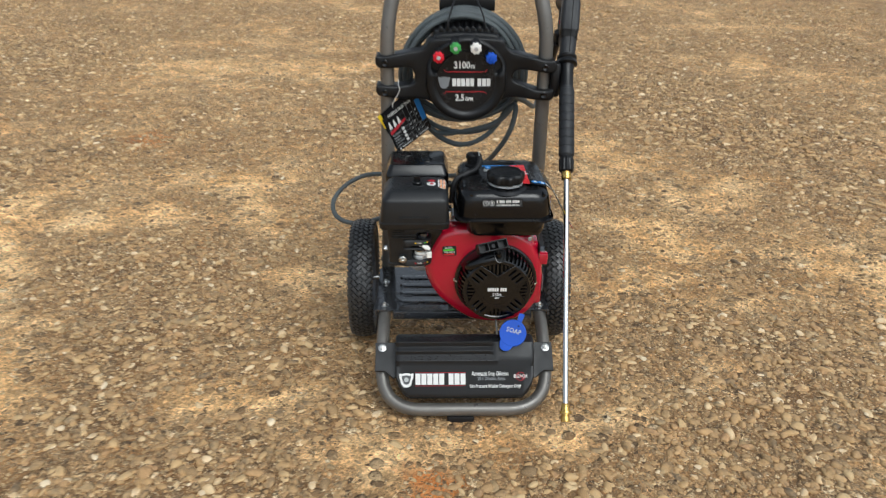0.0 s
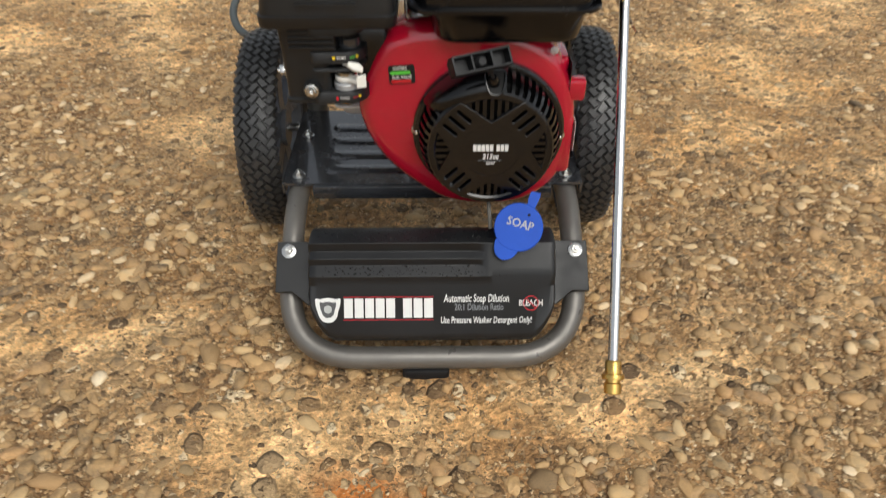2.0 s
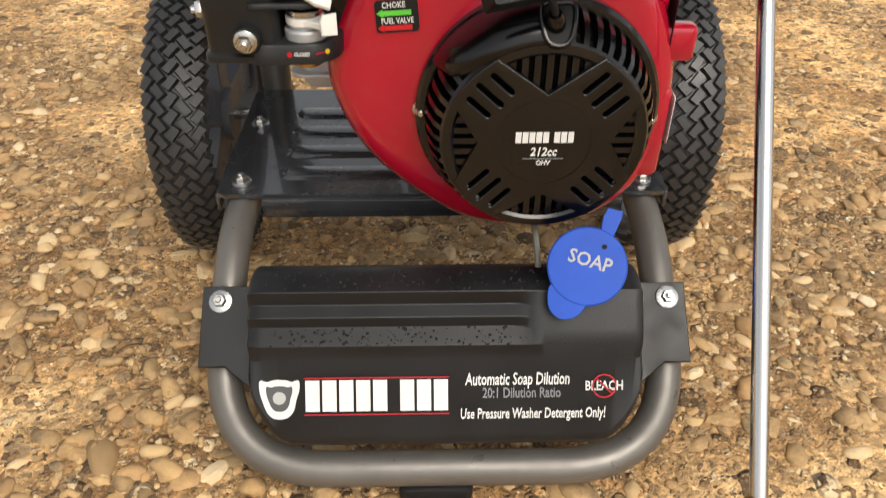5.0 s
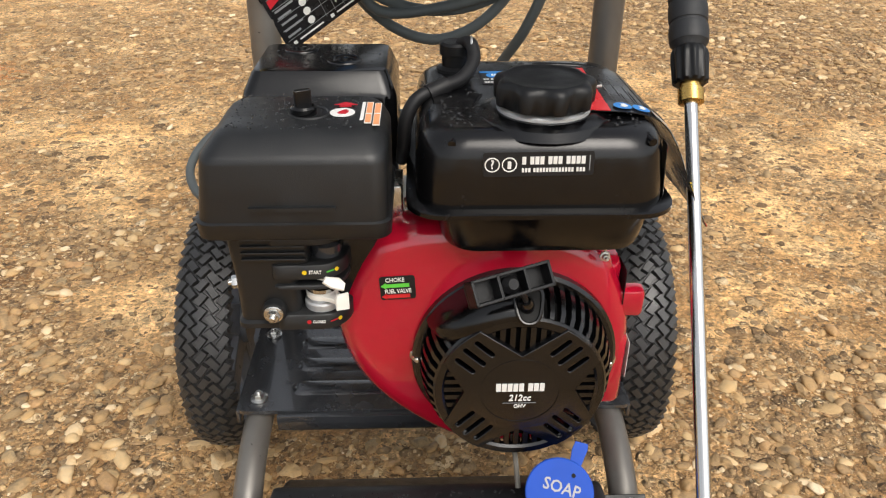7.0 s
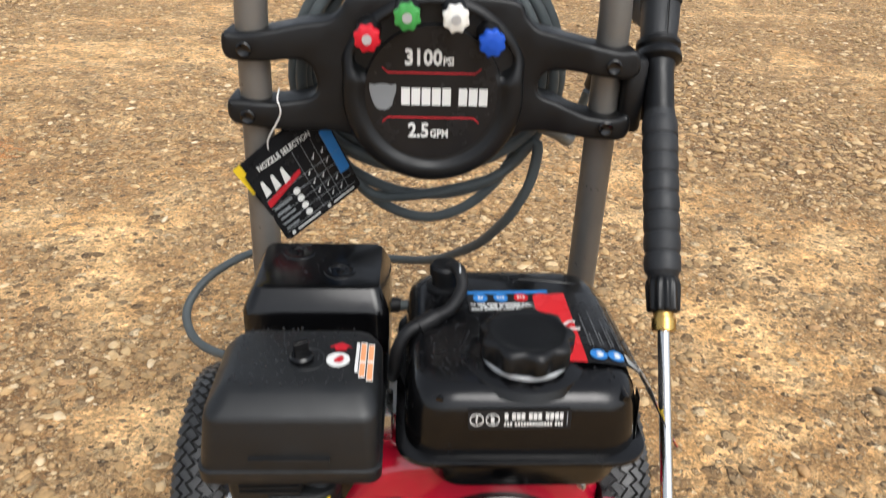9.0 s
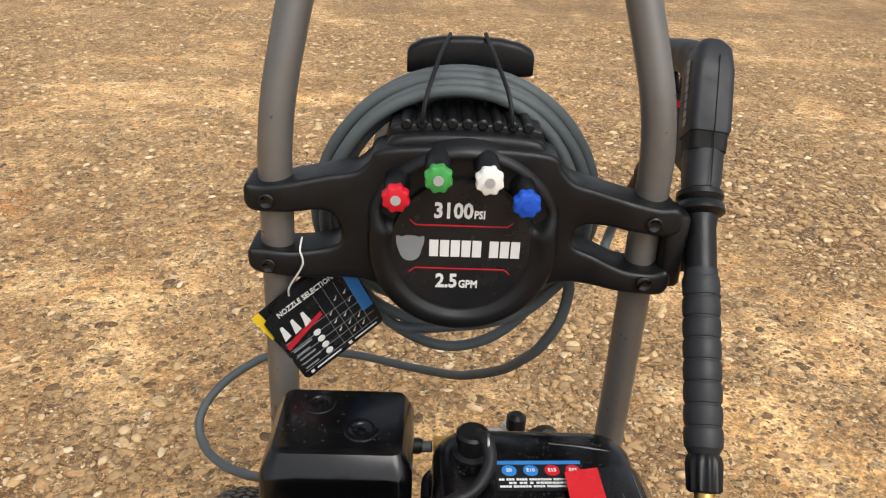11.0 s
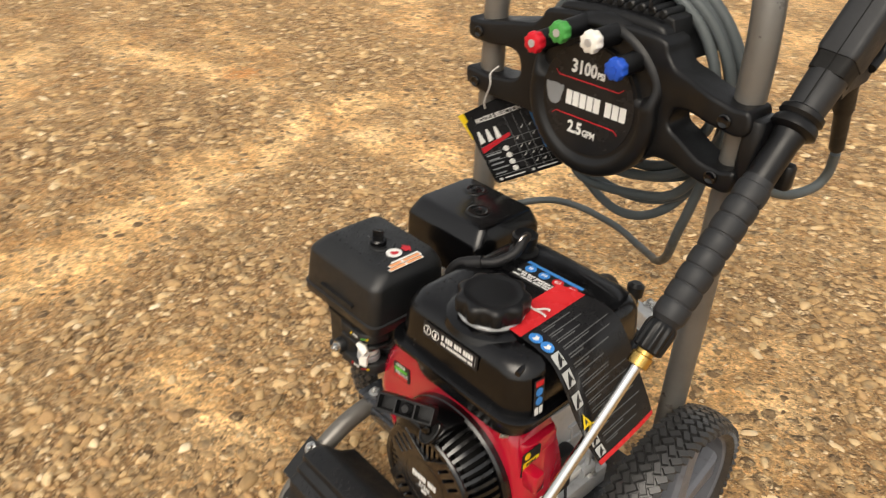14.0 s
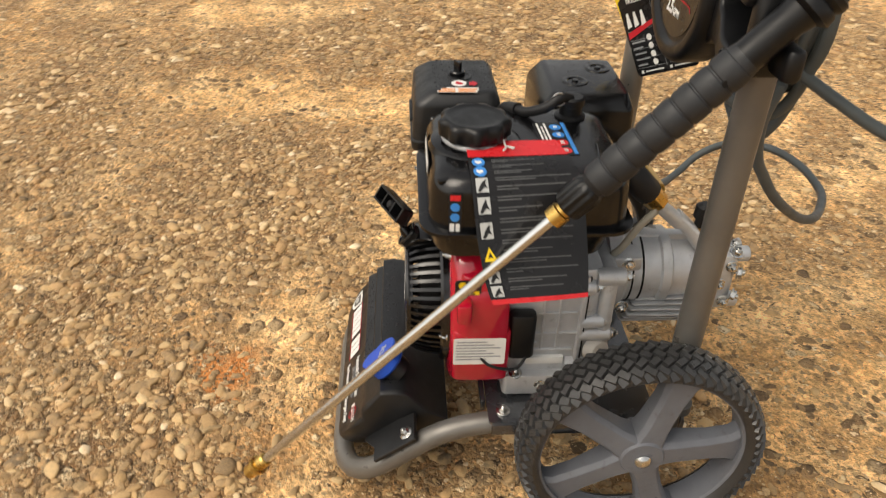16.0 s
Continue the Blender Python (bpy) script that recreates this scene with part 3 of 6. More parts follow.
    part("hub_cap", spun([(0.0095, 0.0225), (0.0095, 0.0255), (0.007, 0.0285), (0.0025, 0.0298)], 20, m), CHROME, rim_ob, "domed zinc axle cap")


wheel(1)
wheel(-1)
part("axle", pipe([(-0.225, 0, 0.1430), (0.215, 0, 0.1430)], 0.0065, 12), CHROME, washer)
for sx in (-1, 1):
    part("axle_bracket", soft_box(0.183 * sx - 0.004, 0.183 * sx + 0.004, -0.022, 0.06, 0.120, 0.153, 0.002, 0.001), STEEL_BLACK, washer)

# ---- soap tank ----
soap = new("soap_tank")
soap.parent = washer
tagged(soap, "dark grey plastic detergent tank with printed face")
prof_yz = [(-0.212, 0.055), (-0.212, 0.108), (-0.238, 0.124), (-0.262, 0.1525), (-0.27, 0.1550), (-0.2794, 0.1562), (-0.2949, 0.1545), (-0.2959, 0.1435), (-0.3053, 0.1395), (-0.3061, 0.1312), (-0.3182, 0.1242), (-0.3197, 0.1118), (-0.3505, 0.0665), (-0.3515, 0.059), (-0.347, 0.0515), (-0.335, 0.046)]
PAD = [(-0.2949, 0.1545), (-0.3019, 0.1454), (-0.307, 0.1387), (-0.3117, 0.1327), (-0.3182, 0.1242)]


def soap_body():
    bm, rings = bmesh.new(), []
    for x in (-0.142, -0.1405, -0.137, -0.131, -0.126, -0.120, -0.112, -0.06, 0.02, 0.048, 0.054, 0.058, 0.062, 0.066, 0.070, 0.105, 0.116, 0.122, 0.128, 0.133, 0.137, 0.1405, 0.142):
        edge = max(0.0, (abs(x) - 0.108) / 0.034)
        grow = -0.006 if abs(x) > 0.1415 else -0.002 if abs(x) > 0.140 else 0.0
        w = min(1.0, max(0.0, (x - 0.050) / 0.018))
        w = w * w * (3 - 2 * w)
        ring = []
        for k, (y, z) in enumerate(prof_yz):
            if 6 <= k <= 10:
                y, z = y + (PAD[k - 6][0] - y) * w, z + (PAD[k - 6][1] - z) * w
            cy, cz = -0.275, 0.10
            far = max(1e-6, math.hypot(cy - y, cz - z))
            yy, zz = y - (cy - y) / far * grow, z - (cz - z) / far * grow
            if k > 11:
                yy += 0.020 * edge ** 2.4
                zz += 0.034 * edge ** 2.4
            ring.append(Vector((x, yy, zz)))
        rings.append(ring)
    return loft(bm, rings)


body = part("body", soap_body(), SOFT, soap, bevel=0.0022, sharp=80)
# side wings bolted on the tube
for sx in (-1, 1):
    dn = Vector((0, -0.068, -0.052)).normalized()
    m = plane((0.170 * sx, -0.2590, 0.1165), (1, 0, 0), -dn)
    o = [(-0.026 * sx, 0.010), (0.016 * sx, 0.010), (0.016 * sx, -0.052), (-0.004 * sx, -0.052), (-0.024 * sx, -0.068), (-0.034 * sx, -0.060)]
    part("wing", slab(o, m, 0.005, ease=0.001), SOFT, soap)
    bolt(soap, m @ Vector((0.0015 * sx, -0.002, 0.005)), m.to_3x3() @ Vector((0, 0, 1)), 0.0052, 0.0088, "wing_bolt")
# printed front face
m_face = plane((0, -0.3353, 0.0893), (1, 0, 0), Vector((0, 0.0308, 0.0453)))
mf = m_face @ Matrix.Translation((0, -0.0042, 0.0004))
printed_each("name_bar", bars_of_letters(-0.102, 0.002, 0.006, 0.0225, (5, 3)), mf, INK_W, soap)
printed("red_rules", [rect(-0.102, 0.002, 0.0185, 0.0193), rect(-0.102, 0.002, -0.0080, -0.0072)], mf, INK_R, soap)
printed("emblem", [badge(-0.1195, 0.0040, 0.0142)], mf, INK_W, soap)
printed("emblem_shade", [badge(-0.1195, 0.0046, 0.0092)], mf @ Matrix.Translation((0, 0, 0.0005)), INK_D, soap)
printed("emblem_core", [disc(-0.1195, 0.0050, 0.0046)], mf @ Matrix.Translation((0, 0, 0.0010)), PALE, soap)
wording("Automatic Soap Dilution", 0.0125, mf @ Matrix.Translation((0.051, 0.0165, 0)), INK_W, soap, 0.60, shear=0.12)
wording("20:1 Dilution Ratio", 0.0105, mf @ Matrix.Translation((0.054, 0.0065, 0)), INK_G, soap, 0.70)
wording("Use Pressure Washer Detergent Only!", 0.0105, mf @ Matrix.Translation((0.062, -0.0085, 0)), INK_W, soap, 0.63, shear=0.1)
mb = mf @ Matrix.Translation((0.1135, 0.0110, 0))
wording("BLEACH", 0.0098, mb, INK_W, soap, 0.78)
bm = bmesh.new()
for i in range(28):
    a, b = 2 * math.pi * i / 28, 2 * math.pi * (i + 1) / 28
    slab([(0.0078 * math.cos(a), 0.0078 * math.sin(a)), (0.0078 * math.cos(b), 0.0078 * math.sin(b)), (0.0088 * math.cos(b), 0.0088 * math.sin(b)), (0.0088 * math.cos(a), 0.0088 * math.sin(a))], mb, 0.0004, bm)
slab([(-0.0058, 0.0050), (-0.0050, 0.0058), (0.0058, -0.0050), (0.0050, -0.0058)], mb @ Matrix.Translation((0, 0, 0.0003)), 0.0003, bm)
part("ban_ring", bm, INK_R, soap, "red prohibition ring")

# blue soap cap
m_cap = plane((0.0975, -0.2955, 0.1765), (0.95, -0.30, -0.10), (0.27, 0.60, 0.75))
cap = part("soap_cap", spun([(0.021, -0.019), (0.0235, -0.016), (0.0235, -0.003), (0.0270, -0.0022), (0.0276, 0.0), (0.0265, 0.0012)], 40, m_cap), BLUE, washer, "blue plastic soap cap")
part("cap_strap", slab([(-0.004, 0.024), (0.005, 0.024), (0.0075, 0.038), (0.007, 0.043), (-0.0035, 0.043), (-0.005, 0.036)], m_cap @ Matrix.Translation((0.007, 0, -0.003)), 0.003), BLUE, cap, bevel=0.0006)
part("cap_tab", slab(closed_curve([(-0.016, -0.018), (0.0, -0.022), (0.010, -0.024), (0.006, -0.035), (-0.004, -0.040), (-0.013, -0.036), (-0.017, -0.027)], 4), m_cap @ Matrix.Translation((-0.004, 0, -0.003)), 0.0036), BLUE, cap, bevel=0.0006)
# a proud dark disc gives the shade of the vent hole as colour
part("vent_hole_shade", spun([(0.0018, 0.0), (0.0018, 0.0016)], 12, m_cap @ Matrix.Translation((0.008, 0.016, 0.0))), VOID, cap)
wording("SOAP", 0.0135, m_cap @ Matrix.Translation((0.001, 0.004, 0.0014)) @ Matrix.Rotation(radians(-2), 4, "Z"), PALE, cap, 0.92)
part("soap_neck", spun([(0.017, -0.034), (0.019, -0.018)], 24, m_cap), SOFT, washer)
part("soap_hose", pipe(curve_points([(0.068, -0.272, 0.157), (0.067, -0.258, 0.172), (0.066, -0.235, 0.182)]), 0.0024, 8), surface("clear_tube", (0.16, 0.15, 0.13), 0.15), washer, "thin grey soap tube")

# ---- engine ----
shroud_line = closed_curve([(-0.030, 0.372), (-0.056, 0.352), (-0.079, 0.300), (-0.081, 0.268), (-0.066, 0.228), (-0.040, 0.195), (0.000, 0.163), (0.030, 0.150), (0.070, 0.146), (0.115, 0.154), (0.150, 0.185), (0.164, 0.235), (0.163, 0.285), (0.150, 0.325), (0.130, 0.352), (0.090, 0.372), (0.030, 0.378)], 5)


def shroud_body():
    pts = [Vector((x, z, 0)) for x, z in shroud_line]
    rings = []
    for y, d in ((-0.150, 0.004), (-0.153, 0.0), (-0.196, 0.0), (-0.205, 0.0025), (-0.2115, 0.008), (-0.2140, 0.015), (-0.2145, 0.022)):
        ring = inset(pts, d) if d else pts
        rings.append([Vector((v.x, y, v.y)) for v in ring])
    return loft(bmesh.new(), rings)


shroud = part("engine_shroud", shroud_body(), RED, washer, "glossy red engine fan shroud", sharp=60)
# recoil starter
rc = Vector((0.065, 0, 0.2555))
recoil = part("recoil_starter", spun([(0.0855, 0.211), (0.0855, 0.221), (0.0830, 0.224), (0.079, 0.224), (0.0785, 0.215)], 64, Matrix.Translation(rc) @ pose(0, 0, 0, 90, 0, 0)), RECOIL, washer, "black slotted recoil starter cover")
m_rc = Matrix.Translation(rc) @ pose(0, 0, 0, 90, 0, 0)
# closed dark drum added for the shade seen behind the slots
part("dark_inner_drum", spun([(0.060, 0.213), (0.064, 0.236), (0.060, 0.246), (0.050, 0.2475)], 48, m_rc), VOID, recoil)
for i in range(50):
    a = 2 * math.pi * i / 50
    if radians(100) < a < radians(128):
        continue
    ca, sa = math.cos(a), math.sin(a)
    rings = []
    for r, h, w in ((0.0800, 0.220, 0.0021), (0.0775, 0.238, 0.0020), (0.0730, 0.252, 0.0019), (0.0675, 0.2595, 0.0018)):
        t = Vector((-sa, ca, 0)) * w
        o, i_ = Vector((ca * r, sa * r, h)), Vector((ca * (r - 0.006), sa * (r - 0.006), h - 0.002))
        rings.append([m_rc @ v for v in (o - t, o + t, i_ + t, i_ - t)])
    part("side_rib", loft(bmesh.new(), rings), RECOIL, recoil)
part("rim_ring", spun([(0.0615, 0.255), (0.0685, 0.257), (0.0690, 0.2595), (0.0675, 0.2618), (0.0620, 0.2622), (0.0600, 0.2605), (0.0615, 0.255)], 64, m_rc, cap=False), RECOIL, recoil)


def grille(centre, half, way, pitch, width, r0, r1):
    """Bars that run along an angle, kept to one sector of the ring."""
    d = Vector((math.cos(way), math.sin(way), 0))
    n = Vector((-d.y, d.x, 0))
    for k in range(-12, 13):
        s, run = k * pitch, []
        for i in range(-70, 71):
            v = n * s + d * (i * 0.001)
            ang = (math.atan2(v.y, v.x) - centre + math.pi) % (2 * math.pi) - math.pi
            if r0 < v.length < r1 and abs(ang) < half:
                run.append(i * 0.001)
            elif run:
                if len(run) > 3:
                    slot_bar(n * s, d, n, run[0], run[-1], width)
                run = []
        if len(run) > 3:
            slot_bar(n * s, d, n, run[0], run[-1], width)


def slot_bar(o, d, n, a, b, w):
    a, b = a - 0.0015, b + 0.0015
    ring = lambda t: [m_rc @ (o + d * t + n * u + Vector((0, 0, h))) for u, h in ((-w, 0.254), (w, 0.254), (w, 0.2600), (-w, 0.2600))]
    part("face_bar", loft(bmesh.new(), [ring(a), ring(b)]), RECOIL, recoil)


for ang, way in ((90, 90), (270, 90), (0, 0), (180, 0)):
    grille(radians(ang), radians(25), radians(way), 0.0078, 0.0021, 0.031, 0.0625)
# the star: a plate with four broad arms, three slots in each, and a plain boss in the middle
star, slots = [], []
for ang, valley, deep in ((43, 90, 0.0345), (137, 180, 0.0440), (225, 270, 0.0400), (317, 360, 0.0440)):
    for k in range(5):
        a = radians(ang - 17.5 + 35 * k / 4)
        star.append((0.0672 * math.cos(a), 0.0672 * math.sin(a)))
    star.append((deep * math.cos(radians(valley)), deep * math.sin(radians(valley))))
    d, n = Vector((math.cos(radians(ang)), math.sin(radians(ang)))), Vector((-math.sin(radians(ang)), math.cos(radians(ang))))
    for off, r0, r1 in ((-0.0108, 0.0400, 0.0600), (0.0, 0.0390, 0.0620), (0.0108, 0.0400, 0.0600)):
        c, h = d * (r0 + r1) / 2 + n * off, (r1 - r0) / 2
        slots.append([tuple(c + d * u + n * v) for u, v in rounded(h, 0.0019, 0.0017, 3)])
part("star_plate", cut_plate(star, slots, lambda x, y, d: m_rc @ Vector((x, y, 0.2634 - d)), 0.0085, 0.0008), RECOIL, recoil, sharp=40)
part("boss_ring", spun([(0.0318, 0.2630), (0.0318, 0.2638), (0.0310, 0.2638), (0.0310, 0.2630)], 48, m_rc, cap=False), RECOIL, recoil)
m_print = plane((0.065, -0.2637, 0.2555), (1, 0, 0), (0, 0, 1))
printed_each("name_bar", bars_of_letters(-0.0195, 0.0195, 0.0045, 0.0078, (5, 3)), m_print, INK_W, recoil)
wording("212cc", 0.0088, m_print @ Matrix.Translation((0, -0.0066, 0)), INK_W, recoil, 0.85, shear=0.15)
printed("rule", [rect(-0.0135, 0.0135, -0.0116, -0.0112)], m_print, INK_G, recoil)
wording("OHV", 0.0052, m_print @ Matrix.Translation((0, -0.0150, 0)), INK_W, recoil, 0.85, shear=0.15)
for x, z in ((-0.0165, 0.2575), (0.1465, 0.250)):
    bolt(recoil, (x, -0.2165, z), (0, -1, 0), 0.0045, 0.006, "cover_bolt")
bolt(shroud, (0.1325, -0.2140, 0.350), (0, -1, 0.2), 0.0032, 0.0042, "shroud_bolt")
# rope housing and pull handle
rings = []
for deg, grow in ((78, 0.45), (80, 0.85), (84, 1.0), (92, 1.0), (100, 1.0), (108, 1.0), (116, 1.0), (124, 0.97), (132, 0.92), (140, 0.85), (146, 0.7), (150, 0.4)):
    a = radians(deg)
    ring = [(0.0640, 0.2200), (0.0640, 0.2500), (0.0660, 0.2605), (0.0685, 0.2635), (0.0735, 0.2632), (0.0790, 0.2590), (0.0825, 0.2500), (0.0840, 0.2360), (0.0845, 0.2200)]
    rings.append([m_rc @ Vector((r * math.cos(a), r * math.sin(a), 0.2200 + (d - 0.2200) * grow)) for r, d in ring])
part("rope_guide", loft(bmesh.new(), rings), GLOSS, recoil, "glossy black rope shoulder")
m_mouth = plane((0.0675, -0.2600, 0.3335), (1, 0, 0), (0, 0.60, 0.80))
mouth = closed_curve([(-0.0095, 0.012), (0.0, 0.0135), (0.0095, 0.012), (0.0090, -0.003), (0.0045, -0.0115), (-0.0045, -0.0115), (-0.0090, -0.003)], 4)
# a solid dark plate stands in for the shaded rope opening
part("rope_mouth_shade", slab(mouth, m_mouth @ Matrix.Translation((0, 0, -0.006)), 0.0075), VOID, recoil)
part("mouth_rim", pipe([m_mouth @ Vector((v[0], v[1], 0.0018)) for v in list(mouth) + [mouth[0]]], 0.0016, 8), GLOSS, recoil)
part("rope_collar", spun([(0.0062, 0), (0.0058, 0.010), (0.0040, 0.014)], 16, aim((0.0665, -0.258, 0.332), (0.060, -0.276, 0.358))), GLOSS, recoil)
part("starter_rope", pipe(curve_points([(0.0660, -0.260, 0.336), (0.0620, -0.269, 0.349), (0.0555, -0.272, 0.360)]), 0.0022, 8), RUBBER, recoil)
mh = plane((0.0505, -0.277, 0.3645), (0.91, 0.41, 0.02), (-0.2, 0.5, 0.75))
pull = part("pull_handle", slab([(-0.0318, -0.009), (0.0318, -0.009), (0.0318, 0.007), (0.028, 0.010), (-0.028, 0.010), (-0.0318, 0.007)], mh @ Matrix.Translation((0, 0, -0.010)), 0.004), PLASTIC, recoil, "black pull-start handle", bevel=0.0012)
for a, b, c, d in ((-0.0318, 0.0318, -0.009, -0.0066), (-0.0318, 0.0318, 0.0076, 0.010), (-0.0318, -0.0293, -0.009, 0.010), (0.0293, 0.0318, -0.009, 0.010), (-0.0120, -0.0095, -0.009, 0.010), (0.0095, 0.0120, -0.009, 0.010)):
    part("handle_wall", slab(rect(a, b, c, d), mh @ Matrix.Translation((0, 0, -0.0062)), 0.0125), PLASTIC, pull, bevel=0.0006)
part("rope_knot", spun([(0.006, -0.006), (0.007, 0.0), (0.004, 0.005)], 10, mh), RUBBER, pull)
# choke sticker
m_st = plane((-0.031, -0.2150, 0.3235), (1, 0, 0.06), (0, 0.02, 1))
part("choke_sticker", slab(rounded(0.0165, 0.0125, 0.003), m_st @ Matrix.Diagonal((0.86, 0.86, 1, 1)), 0.0005), INK_K, shroud, "black choke and fuel valve sticker")
ms = m_st @ Matrix.Translation((0, 0, 0.0006)) @ Matrix.Diagonal((0.86, 0.86, 1, 1))
wording("CHOKE", 0.0062, ms @ Matrix.Translation((-0.002, 0.0085, 0)), INK_W, shroud, 0.85)
wording("FUEL VALVE", 0.0060, ms @ Matrix.Translation((0.0, -0.0036, 0)), INK_W, shroud, 0.78)
for y, ink in ((0.0026, INK_GN), (-0.0088, CARD_R)):
    printed("arrow", [[(-0.0155, y), (-0.0105, y + 0.0034), (-0.0105, y + 0.0019), (0.011, y + 0.0019), (0.011, y - 0.0019), (-0.0105, y - 0.0019), (-0.0105, y - 0.0034)]], ms, ink, shroud)
# engine switch
part("engine_switch", soft_box(0.150, 0.173, -0.208, -0.192, 0.287, 0.312, 0.004, 0.003), RED, washer, "red engine switch knob")
m_sw = plane((0.1538, -0.196, 0.3160), (0, 1, 0), (0, 0, 1))
sw = part("switch_sticker", slab(rounded(0.014, 0.017, 0.003), m_sw, 0.0005), INK_K, shroud, "yellow engine switch sticker")
msw = m_sw @ Matrix.Translation((0, 0, 0.0006))
printed("yellow_patch", [rect(-0.012, 0.012, -0.013, 0.003), disc(-0.006, 0.0105, 0.0045)], msw, INK_Y, sw)
wording("ENGINE", 0.0052, msw @ Matrix.Translation((0, -0.0010, 0.0005)), INK_K, sw, 0.8)
wording("SWITCH", 0.0052, msw @ Matrix.Translation((0, -0.0075, 0.0005)), INK_K, sw, 0.8)

# red control box on the side with a rating label
box = part("control_box", soft_box(0.120, 0.1640, -0.212, -0.146, 0.196, 0.268, 0.008, 0.004), RED, washer, "red painted side cover")
part("rating_label", slab(rounded(0.0290, 0.0190, 0.002), plane((0.1650, -0.1815, 0.2425), (0, 1, 0), (0, 0, 1)), 0.0005), PAPER, box, "worn white printed rating label")
mr = plane((0.1657, -0.1815, 0.2425), (0, 1, 0), (0, 0, 1))
printed("fine_print", [rect(-0.026, 0.008 + 0.016 * ((k * 7) % 3) / 2, 0.0135 - k * 0.0042, 0.0147 - k * 0.0042) for k in range(7)], mr, INK_G, box)
part("upper_cover", soft_box(0.110, 0.1535, -0.204, -0.148, 0.266, 0.336, 0.012, 0.006), RED, washer, "red painted upper side cover")

# crankcase in cast aluminium
case = part("crankcase", soft_box(-0.02, 0.140, -0.152, -0.045, 0.178, 0.335, 0.012, 0.006), ALU, washer, "grey cast aluminium crankcase")
part("side_cover", soft_box(-0.01, 0.143, -0.046, -0.028, 0.186, 0.330, 0.02, 0.004), ALU, case)
part("case_foot", soft_box(-0.03, 0.152, -0.150, -0.030, 0.160, 0.190, 0.006, 0.003), ALU, case)
part("cylinder", soft_box(-0.11, 0.0, -0.150, -0.040, 0.240, 0.345, 0.012, 0.006), ALU, case)
for k in range(6):
    part("cooling_fin", soft_box(-0.118, -0.018, -0.156, -0.034, 0.252 + k * 0.0155, 0.2555 + k * 0.0155, 0.012, 0.001), ALU, case)
for y, z, r, ln in ((-0.040, 0.324, 0.010, 0.030), (-0.052, 0.262, 0.0085, 0.026), (-0.052, 0.243, 0.0085, 0.036)):
    part("bolt_boss", spun([(r, 0), (r, ln), (r * 0.8, ln + 0.002)], 20, aim((0.138, y - 0.014, z), (0.138, y + 0.05, z))), ALU, case)
    bolt(case, (0.138, y - 0.014 + ln + 0.002, z), (0, 1, 0), 0.005, 0.007, "case_bolt")
# two cast ribs and, lowest, a white label plate
for z, y0, y1 in ((0.246, -0.118, -0.066), (0.232, -0.128, -0.112), (0.208, -0.124, -0.080)):
    part("cast_rib", soft_box(0.138, 0.1425 if z > 0.21 else 0.145, y0, y1, z - (0.0018 if z > 0.21 else 0.005), z + (0.0018 if z > 0.21 else 0.005), 0.001, 0.0008), ALU if z > 0.21 else PAPER, case)
part("oil_filler", spun([(0.0145, 0), (0.0145, 0.012), (0.0135, 0.0145), (0.011, 0.0155)], 24, aim((0.139, -0.047, 0.2215), (0.160, -0.034, 0.2260))), surface("pale_grey_plastic", (0.42, 0.40, 0.37), 0.5), case, "pale grey oil filler plug")
part("ignition_coil", soft_box(0.140, 0.158, -0.148, -0.118, 0.222, 0.285, 0.006, 0.004), PLASTIC, case, "black ignition box")
part("coil_wire", pipe(curve_points([(0.156, -0.126, 0.226), (0.166, -0.140, 0.216), (0.168, -0.170, 0.224), (0.160, -0.185, 0.240)]), 0.0018, 8), RUBBER, case)
for y, z in ((-0.135, 0.190), (-0.060, 0.190), (-0.105, 0.176)):
    bolt(case, (0.146 if z > 0.18 else 0.152, y, z), (0.25, 0, 1) if z > 0.18 else (1, 0, 0), 0.0055, 0.008, "case_bolt")

part("case_flange", soft_box(0.10, 0.1455, -0.068, -0.062, 0.186, 0.328, 0.002, 0.001), ALU, case)
part("case_seam", soft_box(0.10, 0.1435, -0.0615, -0.0600, 0.190, 0.326, 0.001, 0.0005), VOID, case)
for z, d in ((0.300, 0.144), (0.276, 0.1425), (0.222, 0.143)):
    part("cast_rib", soft_box(0.136, d, -0.116, -0.070, z - 0.0016, z + 0.0016, 0.001, 0.0008), ALU, case)
for y in (-0.090, -0.108):
    part("cast_rib", soft_box(0.136, 0.1425, y - 0.0016, y + 0.0016, 0.224, 0.300, 0.001, 0.0008), ALU, case)
for z in (0.200, 0.312):
    part("bolt_boss", spun([(0.0095, 0), (0.0095, 0.022), (0.0075, 0.024)], 20, aim((0.140, -0.078, z), (0.140, 0.05, z))), ALU, case)
    bolt(case, (0.140, -0.053, z), (0, 1, 0), 0.005, 0.007, "case_bolt")

# pump
pump = part("pump", spun([(0.052, 0), (0.052, 0.016), (0.044, 0.022), (0.043, 0.060), (0.046, 0.062), (0.046, 0.072), (0.040, 0.076), (0.038, 0.110)], 32, aim((0.066, -0.030, 0.290), (0.066, 0.1, 0.290))), ALU, washer, "grey aluminium axial pump")
for k in range(7):
    part("pump_fin", soft_box(0.022, 0.112 - 0.003 * abs(k - 2), -0.008 + 0.003 * k, 0.082, 0.233 + k * 0.0058, 0.2355 + k * 0.0058, 0.004, 0.0008), ALU, pump)
